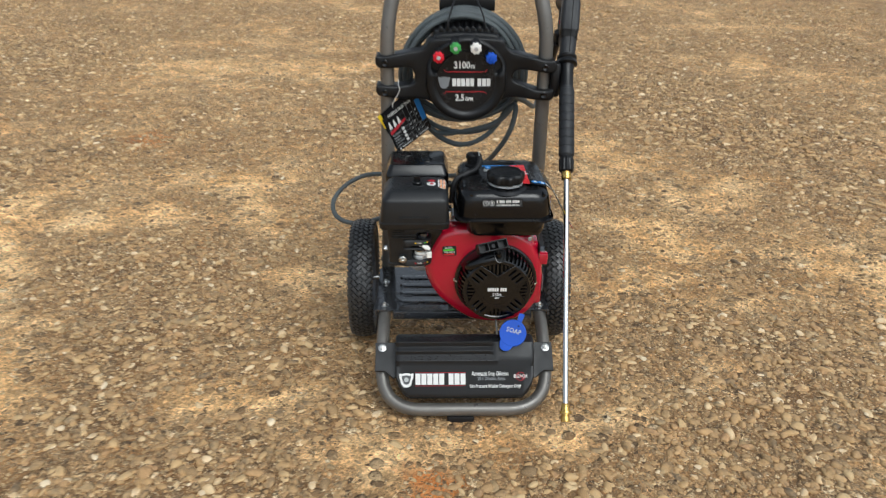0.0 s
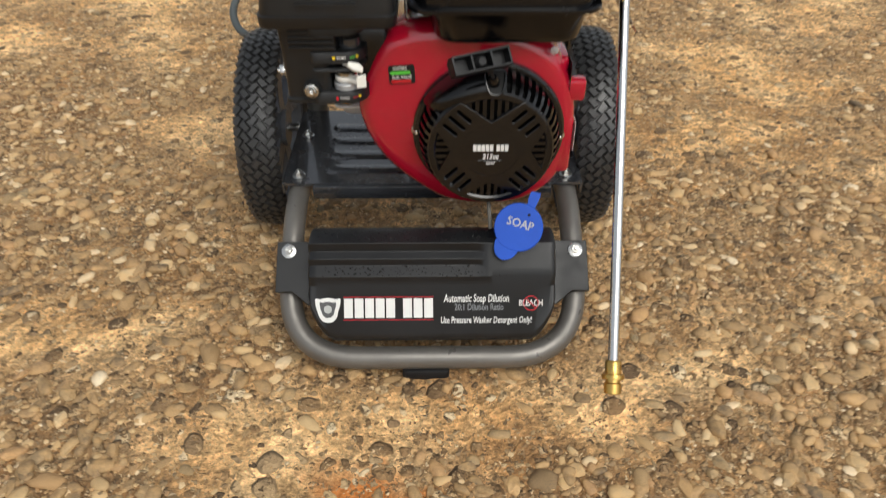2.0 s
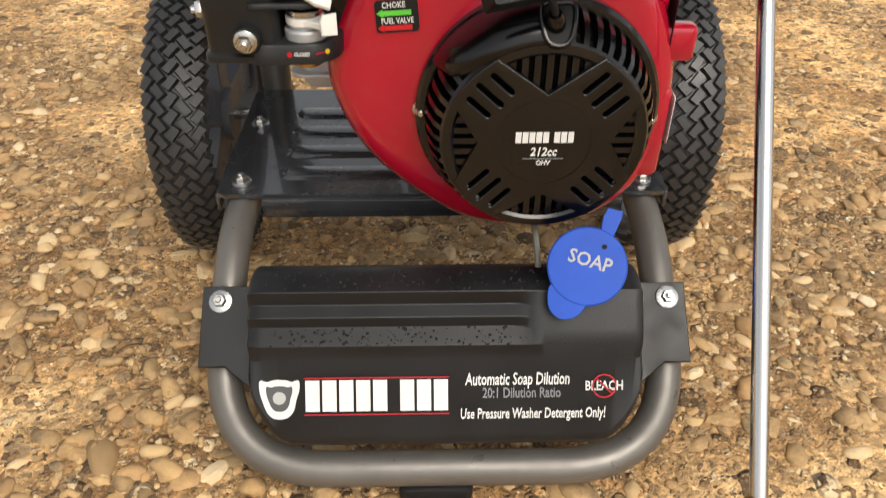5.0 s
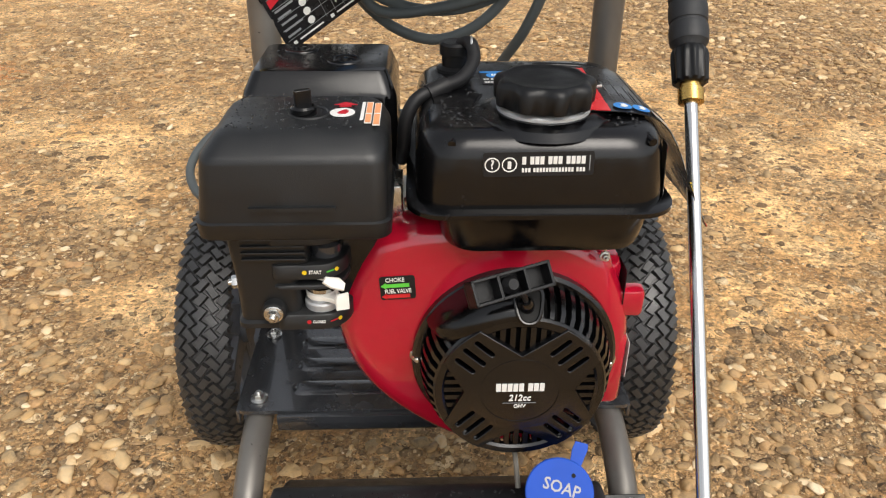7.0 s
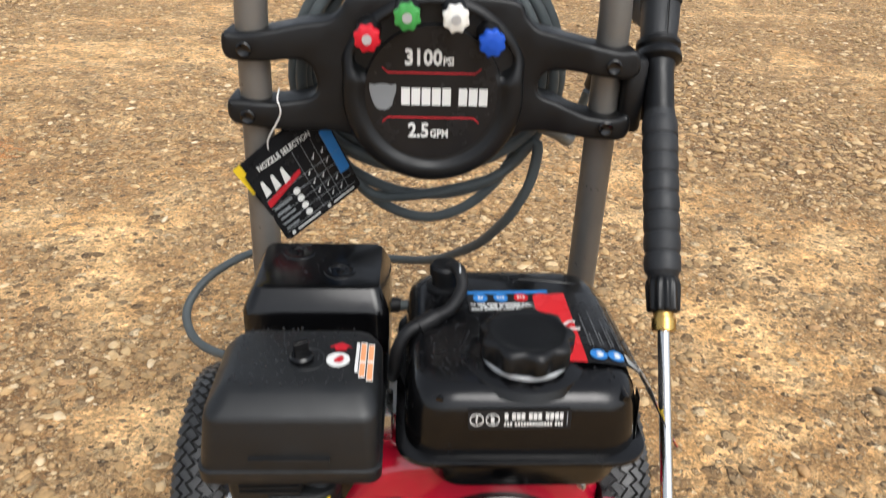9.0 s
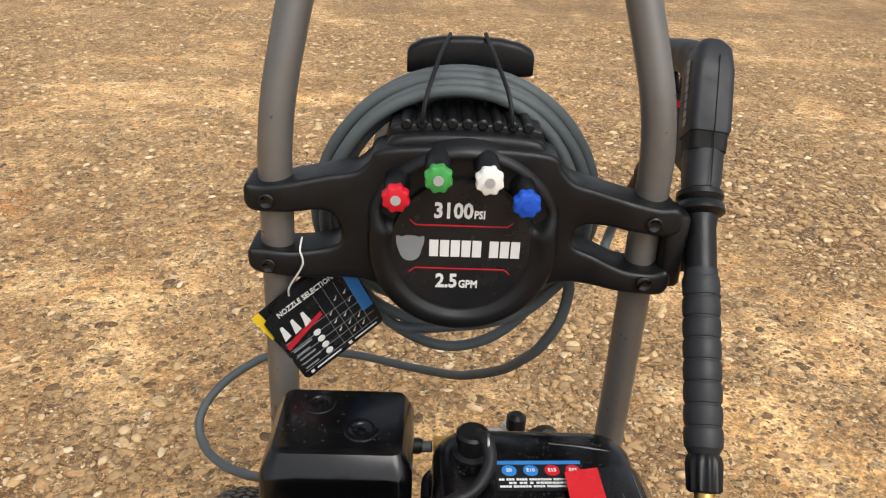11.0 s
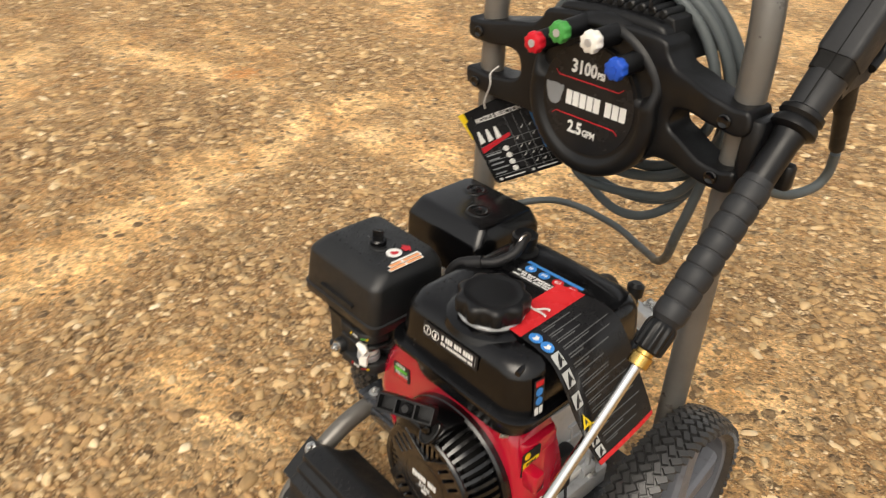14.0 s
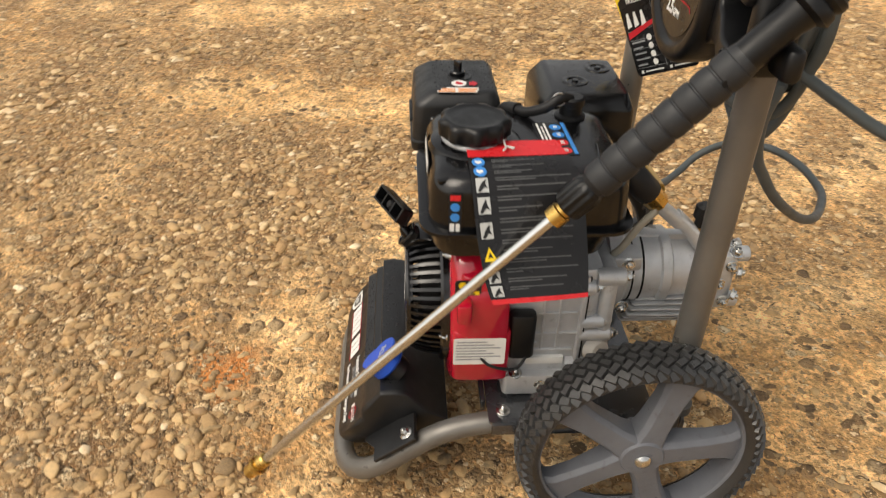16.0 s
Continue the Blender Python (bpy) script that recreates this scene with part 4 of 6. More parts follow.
# raised dark rings, their colour in place of the shade of two grooves
for h in (0.026, 0.038):
    part("pump_groove_shade", spun([(0.0432, h), (0.0445, h + 0.0006), (0.0445, h + 0.0022), (0.0432, h + 0.0028)], 40, aim((0.066, -0.030, 0.290), (0.066, 0.1, 0.290)), cap=False), VOID, pump)
for x, y, z, d in ((0.094, 0.118, 0.322, (0.3, 0.2, 1)), (0.080, 0.122, 0.324, (0, 0.2, 1)), (0.100, 0.122, 0.300, (0.6, 1, 0.2)), (0.100, 0.122, 0.268, (0.6, 1, -0.2)), (0.112, -0.012, 0.322, (1, 0, 0.2)), (0.113, -0.012, 0.262, (1, 0, 0))):
    bolt(pump, (x, y, z), d, 0.006, 0.008, "pump_bolt")
part("pump_lug", soft_box(0.070, 0.113, -0.030, 0.004, 0.312, 0.330, 0.004, 0.003), ALU, pump)
part("pump_spine", soft_box(0.060, 0.074, -0.012, 0.080, 0.328, 0.336, 0.003, 0.002), ALU, pump)
part("pump_head", soft_box(0.028, 0.102, 0.080, 0.124, 0.246, 0.324, 0.014, 0.006), ALU, pump)
for z in (0.252, 0.318):
    part("head_lug", spun([(0.0095, 0), (0.0095, 0.012), (0.007, 0.014)], 16, aim((0.088, 0.122, z), (0.088, 0.2, z))), ALU, pump)
part("port_arm", loft(bmesh.new(), [[Vector((0.082 + u, y + 0.3 * v, z + v)) for u, v in rounded(a, b, 0.006, 3)] for y, z, a, b in ((0.090, 0.314, 0.016, 0.012), (0.074, 0.334, 0.0135, 0.0105), (0.056, 0.354, 0.0105, 0.0085), (0.044, 0.366, 0.009, 0.0075))]), ALU, pump)
part("inlet_arm", spun([(0.0088, 0), (0.0082, 0.030), (0.0078, 0.048)], 18, aim((0.083, 0.048, 0.358), (0.089, 0.014, 0.388))), ALU, pump)
for x, y, z in ((0.102, 0.092, 0.310), (0.102, 0.113, 0.310), (0.102, 0.092, 0.260), (0.102, 0.113, 0.260), (0.102, 0.103, 0.285)):
    bolt(pump, (x, y, z), (1, 0, 0), 0.0055, 0.0075, "head_bolt")
part("unloader_valve", spun([(0.007, 0), (0.007, 0.014), (0.011, 0.016), (0.011, 0.030), (0.006, 0.034)], 18, aim((0.082, 0.072, 0.348), (0.082, 0.078, 0.41))), PLASTIC, pump, "black unloader knob")
part("brass_collar", spun([(0.0085, 0), (0.0085, 0.008)], 16, aim((0.082, 0.072, 0.345), (0.082, 0.078, 0.41))), BRASS, pump, "brass collar")
part("outlet_collar", spun([(0.0125, 0), (0.0125, 0.020)], 8, aim((0.089, 0.016, 0.388), (0.094, -0.010, 0.415))), BRASS, pump, "brass hose coupling")
part("outlet_sleeve", spun([(0.0145, 0.020), (0.0155, 0.026), (0.0155, 0.055), (0.010, 0.066)], 18, aim((0.089, 0.016, 0.388), (0.094, -0.010, 0.415))), RUBBER, pump, "black rubber hose sleeve")
part("bypass_hose", pipe(curve_points([(0.098, 0.012, 0.384), (0.104, -0.006, 0.366), (0.108, -0.022, 0.342), (0.10, -0.030, 0.325)]), 0.0042, 10), surface("pale_hose", (0.30, 0.28, 0.23), 0.5), pump, "pale by-pass hose")
part("left_outlet", spun([(0.0105, 0), (0.0105, 0.045)], 8, aim((-0.010, 0.030, 0.372), (0.05, 0.034, 0.372))), BRASS, pump, "brass outlet fitting")

# ---- fuel tank ----
tank = new("fuel_tank")
tank.parent = washer
tagged(tank, "black steel fuel tank with a seam round it")
part("lower_half", tower([(0.364, 0.012, 0.150, -0.226, -0.060, 0.022), (0.366, 0.006, 0.156, -0.232, -0.054, 0.026), (0.372, 0.003, 0.158, -0.235, -0.052, 0.028), (0.4005, -0.004, 0.163, -0.239, -0.044, 0.030)], 7), TANK, tank)
part("seam", tower([(0.4000, -0.0215, 0.1735, -0.2470, -0.032, 0.028), (0.4007, -0.0230, 0.175, -0.2485, -0.0305, 0.029), (0.4043, -0.0230, 0.175, -0.2485, -0.0305, 0.029), (0.4051, -0.0215, 0.1735, -0.2470, -0.032, 0.028)], 7), TANK, tank)
part("upper_half", tower([(0.404, -0.0150, 0.1670, -0.2395, -0.0380, 0.026), (0.410, -0.0160, 0.1680, -0.2395, -0.0370, 0.028), (0.442, -0.0135, 0.1650, -0.2370, -0.0375, 0.030), (0.4490, -0.0120, 0.1635, -0.2350, -0.0385, 0.031), (0.4545, -0.0085, 0.1600, -0.2310, -0.0415, 0.031), (0.4580, -0.0035, 0.1550, -0.2255, -0.0465, 0.030), (0.4595, 0.0040, 0.1480, -0.2180, -0.0540, 0.028), (0.4600, 0.0200, 0.1320, -0.2000, -0.0700, 0.024)], 7), TANK, tank, sharp=60)
part("filler_pan", spun([(0.050, 0.454), (0.047, 0.4605), (0.040, 0.4635), (0.033, 0.4640)], 40, Matrix.Translation((0.079, -0.188, 0.0))), TANK, tank)
for a, b in (((0.010, -0.232, 0.4515), (0.036, -0.150, 0.4585)), ((0.152, -0.230, 0.4515), (0.136, -0.150, 0.4585)), ((0.09, -0.062, 0.4580), (0.145, -0.070, 0.4570))):
    part("pressed_ridge", pipe(curve_points([a, (Vector(a) + Vector(b)) / 2 + Vector((0, 0, 0.0012)), b]), 0.0030, 10), TANK, tank)
part("filler_neck", spun([(0.0330, 0.4620), (0.0346, 0.4640), (0.0345, 0.4660), (0.0300, 0.4690)], 36, Matrix.Translation((0.079, -0.190, 0))), ALU, tank, "bright filler neck ring")
rings = []
for h, r, wave in ((0.4685, 0.0340, 0.0), (0.4697, 0.0358, 0.0020), (0.4825, 0.0358, 0.0026), (0.4860, 0.0340, 0.0020), (0.4872, 0.0310, 0.0006), (0.4874, 0.0290, 0.0), (0.4868, 0.0280, 0.0), (0.4868, 0.020, 0.0)):
    rings.append([Vector((0.079 + (r + wave * math.cos(9 * a)) * math.cos(a), -0.190 + (r + wave * math.cos(9 * a)) * math.sin(a), h)) for a in (2 * math.pi * i / 72 for i in range(72))])
part("fuel_cap", loft(bmesh.new(), rings), PLASTIC, tank, "black scalloped fuel cap", sharp=50)
part("vent_cap", spun([(0.017, 0.452), (0.017, 0.462), (0.0125, 0.464), (0.0125, 0.473), (0.0145, 0.474), (0.0145, 0.482), (0.012, 0.484)], 28, Matrix.Translation((0.020, -0.078, 0))), PLASTIC, tank, "black tank vent valve")
part("vent_hose", pipe(curve_points([(0.024, -0.080, 0.482), (0.031, -0.093, 0.486), (0.033, -0.108, 0.476), (0.022, -0.126, 0.466), (0.004, -0.138, 0.462), (-0.014, -0.147, 0.456), (-0.023, -0.152, 0.440), (-0.025, -0.150, 0.420), (-0.027, -0.135, 0.400)]), 0.0056, 12), RUBBER, tank, "black rubber vent hose")
part("hose_clip", pipe([(0.0315, -0.094 + 0.0072 * math.cos(a), 0.4845 + 0.0072 * math.sin(a)) for a in (2 * math.pi * i / 20 for i in range(21))], 0.0011, 6), CHROME, tank, "wire hose clip")
part("vent_cuff", spun([(0.0075, 0), (0.0075, 0.018)], 16, aim((0.010, -0.135, 0.4635), (-0.006, -0.1435, 0.4585))), RUBBER, tank)
m_ph = plane((0.0705, -0.2382, 0.4395), (1, 0, 0.012), (0, 0.08, 1))
ph = part("front_sticker", slab(rounded(0.039, 0.0088, 0.002), m_ph, 0.0005), INK_K, tank, "black sticker with white print")
mp = m_ph @ Matrix.Translation((0, 0, 0.0006))
bm = bmesh.new()
for cx in (-0.0325, -0.0205):
    for i in range(20):
        a, b = 2 * math.pi * i / 20, 2 * math.pi * (i + 1) / 20
        slab([(cx + 0.0046 * math.cos(a), 0.0046 * math.sin(a)), (cx + 0.0046 * math.cos(b), 0.0046 * math.sin(b)), (cx + 0.0054 * math.cos(b), 0.0054 * math.sin(b)), (cx + 0.0054 * math.cos(a), 0.0054 * math.sin(a))], mp, 0.0004, bm)
slab(rounded(0.0013, 0.0027, 0.0006), mp @ Matrix.Translation((-0.0205, -0.0003, 0)), 0.0004, bm)
part("icon_rings", bm, INK_W, ph)
wording("?", 0.0092, mp @ Matrix.Translation((-0.0325, 0, 0)), INK_W, ph)
printed_each("number_bar", bars_of_letters(-0.012, 0.033, 0.0028, 0.0056, (1, 3, 3, 4), 0.22), mp, INK_W, ph)
printed_each("address_bar", bars_of_letters(-0.012, 0.033, -0.0042, 0.0030, (3, 13, 3), 0.3), mp, INK_W, ph)
printed("edge_bar", [rect(0.0355, 0.0362, -0.005, 0.006)], mp, INK_G, ph)
m_ss = plane((0.1672, -0.2140, 0.4240), (0.06, 1, 0), (-0.06, 0, 1))
side_sticker = part("side_sticker", slab(rounded(0.0065, 0.022, 0.001), m_ss, 0.0005), INK_K, tank, "narrow warning sticker")
printed("mark", [rect(-0.005, 0.005, 0.0145, 0.0205)], m_ss @ Matrix.Translation((0, 0, 0.0006)), CARD_R, side_sticker)
for y in (0.0075, -0.0035):
    printed("mark", [disc(0, y, 0.0046, 16)], m_ss @ Matrix.Translation((0, 0, 0.0006)), INK_B, side_sticker)
printed("mark", [rect(-0.005, -0.0005, -0.019, -0.0105), rect(0.001, 0.005, -0.019, -0.0105)], m_ss @ Matrix.Translation((0, 0, 0.0006)), PAPER, side_sticker)
part("tank_bracket", soft_box(-0.040, -0.026, -0.185, -0.150, 0.366, 0.398, 0.002, 0.001), CHROME, washer, "bright steel bracket")
# fuel grade sticker
m_e = plane((0.077, -0.104, 0.4602), (1, 0.04, 0.0), (0, 1, 0))
est = part("fuel_sticker", slab(rounded(0.038, 0.018, 0.002), m_e, 0.0004), INK_K, tank, "fuel grade sticker")
me_ = m_e @ Matrix.Translation((0, 0, 0.0005))
printed("blue_band", [rect(-0.037, 0.037, 0.0125, 0.0165)], me_, INK_B, est)
printed("blue_marks", [disc(-0.026, 0.005, 0.0065), disc(-0.0075, 0.005, 0.0065)], me_, INK_B, est)
printed("red_marks", [disc(0.011, 0.005, 0.0065), disc(0.029, 0.005, 0.0065)], me_, CARD_R, est)
for x, w in ((-0.026, "E0"), (-0.0075, "E10"), (0.011, "E15"), (0.029, "E85")):
    wording(w, 0.0058, me_ @ Matrix.Translation((x, 0.005, 0.0005)), INK_W, est, 0.85)
printed("small_print", bars_of_letters(-0.036, 0.034, -0.0055, 0.0022, (2, 3, 4, 8, 10)) + bars_of_letters(-0.028, 0.034, -0.0095, 0.0022, (2, 2, 1, 9, 2)) + bars_of_letters(-0.036, 0.030, -0.0135, 0.0022, (4, 6, 4, 7, 3)), me_, INK_W, est)

# ---- air cleaner ----
air = new("air_cleaner")
air.parent = washer
tagged(air, "black plastic air cleaner housing")
part("cover", tower([(0.3885, -0.168, -0.035, -0.252, -0.146, 0.010), (0.390, -0.1700, -0.0330, -0.2535, -0.1445, 0.011), (0.4015, -0.1710, -0.0325, -0.2545, -0.1435, 0.012), (0.4025, -0.169, -0.0345, -0.2525, -0.1455, 0.012), (0.4035, -0.169, -0.0345, -0.2525, -0.1455, 0.012), (0.4440, -0.1640, -0.0345, -0.2500, -0.147, 0.013), (0.4480, -0.1632, -0.0350, -0.2490, -0.1475, 0.014), (0.4510, -0.1612, -0.0362, -0.2462, -0.1485, 0.014), (0.4588, -0.1545, -0.0410, -0.2350, -0.1520, 0.013), (0.4610, -0.1510, -0.0440, -0.2300, -0.1540, 0.012), (0.4620, -0.1450, -0.0500, -0.2220, -0.1575, 0.010)], 6), COVER, air, sharp=60)
part("front_crease", slab([(-0.035, -0.0014), (0.025, -0.0014), (0.025, 0.0014), (-0.035, 0.0014)], plane((-0.096, -0.2518, 0.4135), (1, 0, 0), (0, 0.04, 1)), 0.0036), COVER, air)
part("top_ring", spun([(0.016, 0.4608), (0.015, 0.4632), (0.0135, 0.4632), (0.0125, 0.4622)], 28, Matrix.Translation((-0.092, -0.194, 0))), COVER, air)
knob = part("cover_knob", spun([(0.0095, 0.462), (0.0095, 0.467), (0.008, 0.4685)], 20, Matrix.Translation((-0.096, -0.196, 0))), GLOSS, air, "black wing knob")
part("knob_wing", slab(rounded(0.0062, 0.0024, 0.0012), Matrix.Translation((-0.096, -0.196, 0.4675)) @ Matrix.Rotation(0.5, 4, "Z"), 0.0125), GLOSS, air, bevel=0.0008)
m_al = plane((-0.0535, -0.187, 0.4626), (1, 0.0, 0), (0, 1, 0)) @ Matrix.Diagonal((1.12, 1.12, 1, 1))
printed("warning_disc", [disc(-0.013, -0.008, 0.0082)], m_al, PAPER, air)
printed("warning_blob", [closed_curve([(-0.016, -0.010), (-0.011, -0.0115), (-0.009, -0.006), (-0.012, -0.004)])], m_al @ Matrix.Translation((0, 0, 0.0005)), INK_R, air)
printed("warning_arrow", [[(-0.016, 0.003), (-0.016, 0.007), (-0.020, 0.007), (-0.012, 0.0125), (-0.004, 0.007), (-0.008, 0.007), (-0.008, 0.003)]], m_al, INK_R, air)
printed("warning_strips", [rect(-0.001, 0.0012, -0.022, 0.012), rect(0.0020, 0.0065, -0.028, 0.012), rect(0.0074, 0.0120, -0.032, 0.010)], m_al, PAPER, air)
printed("warning_orange", [rect(0.0025, 0.0060, -0.010, 0.010), rect(0.0079, 0.0115, -0.031, -0.013), rect(0.0025, 0.0060, -0.027, -0.013), rect(0.0079, 0.0115, -0.010, 0.008)], m_al @ Matrix.Translation((0, 0, 0.0005)), INK_O, air)
part("lower_housing", tower([(0.2985, -0.153, -0.109, -0.232, -0.150, 0.008), (0.300, -0.1560, -0.106, -0.235, -0.148, 0.008), (0.304, -0.1560, -0.106, -0.235, -0.148, 0.008), (0.3055, -0.1540, -0.106, -0.232, -0.150, 0.008), (0.345, -0.1545, -0.106, -0.232, -0.150, 0.008), (0.357, -0.1548, -0.1045, -0.233, -0.150, 0.006), (0.358, -0.1548, -0.0965, -0.233, -0.150, 0.005), (0.390, -0.1560, -0.0965, -0.236, -0.148, 0.005)], 6), COVER, air, sharp=40)
shelf = closed_curve([(-0.124, -0.2348), (-0.108, -0.2360), (-0.092, -0.2360), (-0.083, -0.2345), (-0.075, -0.2290), (-0.0695, -0.2205), (-0.0670, -0.2080), (-0.0670, -0.1920), (-0.075, -0.1880), (-0.110, -0.1880), (-0.126, -0.1900), (-0.128, -0.2150)], 5)
for name, z, tall, trim in (("lower_shelf", 0.2990, 0.0135, 0.0), ("middle_shelf", 0.3352, 0.0035, 0.0015), ("upper_shelf", 0.3450, 0.0122, 0.0005), ("top_shelf", 0.3755, 0.0140, -0.001)):
    edge = [(v.x, v.y) for v in inset([Vector((v[0], v[1], 0)) for v in shelf], trim)] if trim else shelf
    part(name, slab(edge, Matrix.Translation((0, 0, z)), tall, ease=0.0010), COVER, air, sharp=50)
for k in range(4):
    part("groove_rib", soft_box(-0.146, -0.098, -0.2365, -0.2335, 0.3615 + k * 0.0055, 0.3635 + k * 0.0055, 0.001, 0.0006), COVER, air)
part("housing_stud", spun([(0.0095, 0), (0.0095, 0.010), (0.0085, 0.012)], 20, aim((-0.126, -0.228, 0.3165), (-0.126, -0.26, 0.3165))), COVER, air)
bolt(air, (-0.126, -0.2395, 0.3165), (0, -1, 0), 0.0055, 0.0075, "stud_nut")
bolt(air, (-0.158, -0.205, 0.325), (-1, -0.2, 0), 0.0055, 0.0075, "side_nut")
# levers beside the housing
part("carburettor_body", soft_box(-0.106, -0.045, -0.206, -0.150, 0.306, 0.372, 0.006, 0.004), GLOSS, air)
part("choke_drum", spun([(0.0125, 0.3570), (0.0125, 0.3660), (0.0095, 0.3690)], 24, Matrix.Translation((-0.0855, -0.2130, 0))), STEEL_BLACK, air)
m_bowl = Matrix.Translation((-0.0905, -0.2185, 0))
part("carburettor", spun([(0.0140, 0.3122), (0.0140, 0.3178), (0.0130, 0.3190), (0.0105, 0.3192), (0.0105, 0.3215)], 28, m_bowl), ALU, air, "bright carburettor bowl")
part("valve_disc", spun([(0.0105, 0.3275), (0.0122, 0.3280), (0.0122, 0.3312), (0.0108, 0.3320), (0.0060, 0.3320), (0.0060, 0.3352)], 28, m_bowl), CHROME, air, "bright metal disc")
low = part("lever", spun([(0.0118, 0.3215), (0.0126, 0.3222), (0.0126, 0.3262), (0.0118, 0.3268)], 28, m_bowl), WHITE, air, "white plastic lever")
part("lever_arm", slab([(-0.0905, -0.2308), (-0.0830, -0.2335), (-0.0765, -0.2385), (-0.0745, -0.2335), (-0.0800, -0.2240)], Matrix.Translation((0, 0, 0.3220)), 0.0042), WHITE, low, bevel=0.0008)
part("lever_paddle", slab([(-0.0046, -0.0062), (0.0056, -0.0068), (0.0058, 0.0066), (-0.0030, 0.0060), (-0.0048, 0.0030)], plane((-0.0738, -0.2385, 0.3270), (1, 0.35, 0), (0, 0.10, 1)), 0.0036, ease=0.0008), WHITE, low)
top = part("lever", slab([(-0.0092, -0.0016), (-0.0020, -0.0046), (0.0076, -0.0052), (0.0082, 0.0004), (0.0030, 0.0042), (-0.0078, 0.0036)], plane((-0.0785, -0.2355, 0.3412), (1, 0.20, -0.32), (0.12, 0.70, 0.62)), 0.0036, ease=0.0008), WHITE, air, "white plastic lever")
part("lever_stem", slab([(-0.0930, -0.2280), (-0.0820, -0.2330), (-0.0800, -0.2270), (-0.0900, -0.2220)], Matrix.Translation((0, 0, 0.3400)), 0.0030), WHITE, top, bevel=0.0006)
for z, word, size, first, ink in ((0.3515, "START", 0.0040, INK_Y, INK_GN), (0.3062, "CLOSED", 0.0034, INK_R, INK_R)):
    mw = plane((-0.0955, -0.2364, z), (1, 0, 0), (0, 0, 1))
    wording(word, size, mw @ Matrix.Translation((0.0035, 0, 0)), INK_W, air, 0.82)
    printed("dial_mark", [disc(-0.0045, 0.0, 0.0018, 12)], mw, first, air)
    mc = plane((-0.0788, -0.2324, z), (0.82, 0.57, 0), (0, 0, 1))
    printed("dial_mark", [disc(0.0030, 0.0, 0.0017, 12)], mc, INK_Y, air)
    printed("dial_line", [rect(-0.0055, 0.0008, -0.0005, 0.0005)], mc, ink, air)
part("drain_bowl", spun([(0.011, 0.288), (0.012, 0.292), (0.012, 0.300)], 20, Matrix.Translation((-0.094, -0.205, 0))), BRASS, air)

# ---- muffler guard ----
guard = part("muffler_guard", tower([(0.300, -0.164, -0.032, -0.098, 0.014, 0.010), (0.404, -0.165, -0.031, -0.100, 0.015, 0.011), (0.4400, -0.1645, -0.0315, -0.0995, 0.0145, 0.012), (0.4450, -0.1630, -0.0330, -0.0975, 0.0130, 0.012), (0.4580, -0.1565, -0.0385, -0.0875, 0.0070, 0.010), (0.4605, -0.1545, -0.0405, -0.0850, 0.0050, 0.009), (0.4612, -0.1505, -0.0445, -0.0810, 0.0010, 0.008)], 6), GLOSS, washer, "black painted steel muffler guard", sharp=24)
for x, y in ((-0.121, -0.016), (-0.078, -0.053)):
    part("dimple", spun([(0.0165, 0.4604), (0.0155, 0.4622), (0.0125, 0.4630), (0.0100, 0.4624), (0.0085, 0.4610), (0.0040, 0.4612), (0.0036, 0.4635), (0.0010, 0.4638)], 28, Matrix.Translation((x, y, 0))), GLOSS, guard)
part("muffler", soft_box(-0.150, -0.040, -0.080, 0.010, 0.25, 0.305, 0.012, 0.006), STEEL_BLACK, guard)
for x in (-0.125, -0.085):
    part("front_slot_frame", slab(rounded(0.013, 0.007, 0.003), plane((x, -0.0998, 0.385), (1, 0, 0), (0, 0, 1)), 0.001), ALU, guard)

# ---- nozzle panel across the handle ----
panel = new("nozzle_panel")
panel.parent = washer
tagged(panel, "black moulded plastic nozzle holder panel clamped on the handle")
pc = Vector((0.008, 0.0, 0.610))


def front_of(x):
    """How far forward the panel's face lies across its width: back beside the disc, forward at the clamps."""
    return float(np.interp(x, (-0.190, -0.150, -0.115, -0.080, 0.090, 0.122, 0.152, 0.205), (0.0205, 0.0210, 0.0265, 0.0300, 0.0290, 0.0230, 0.0135, 0.0100)))


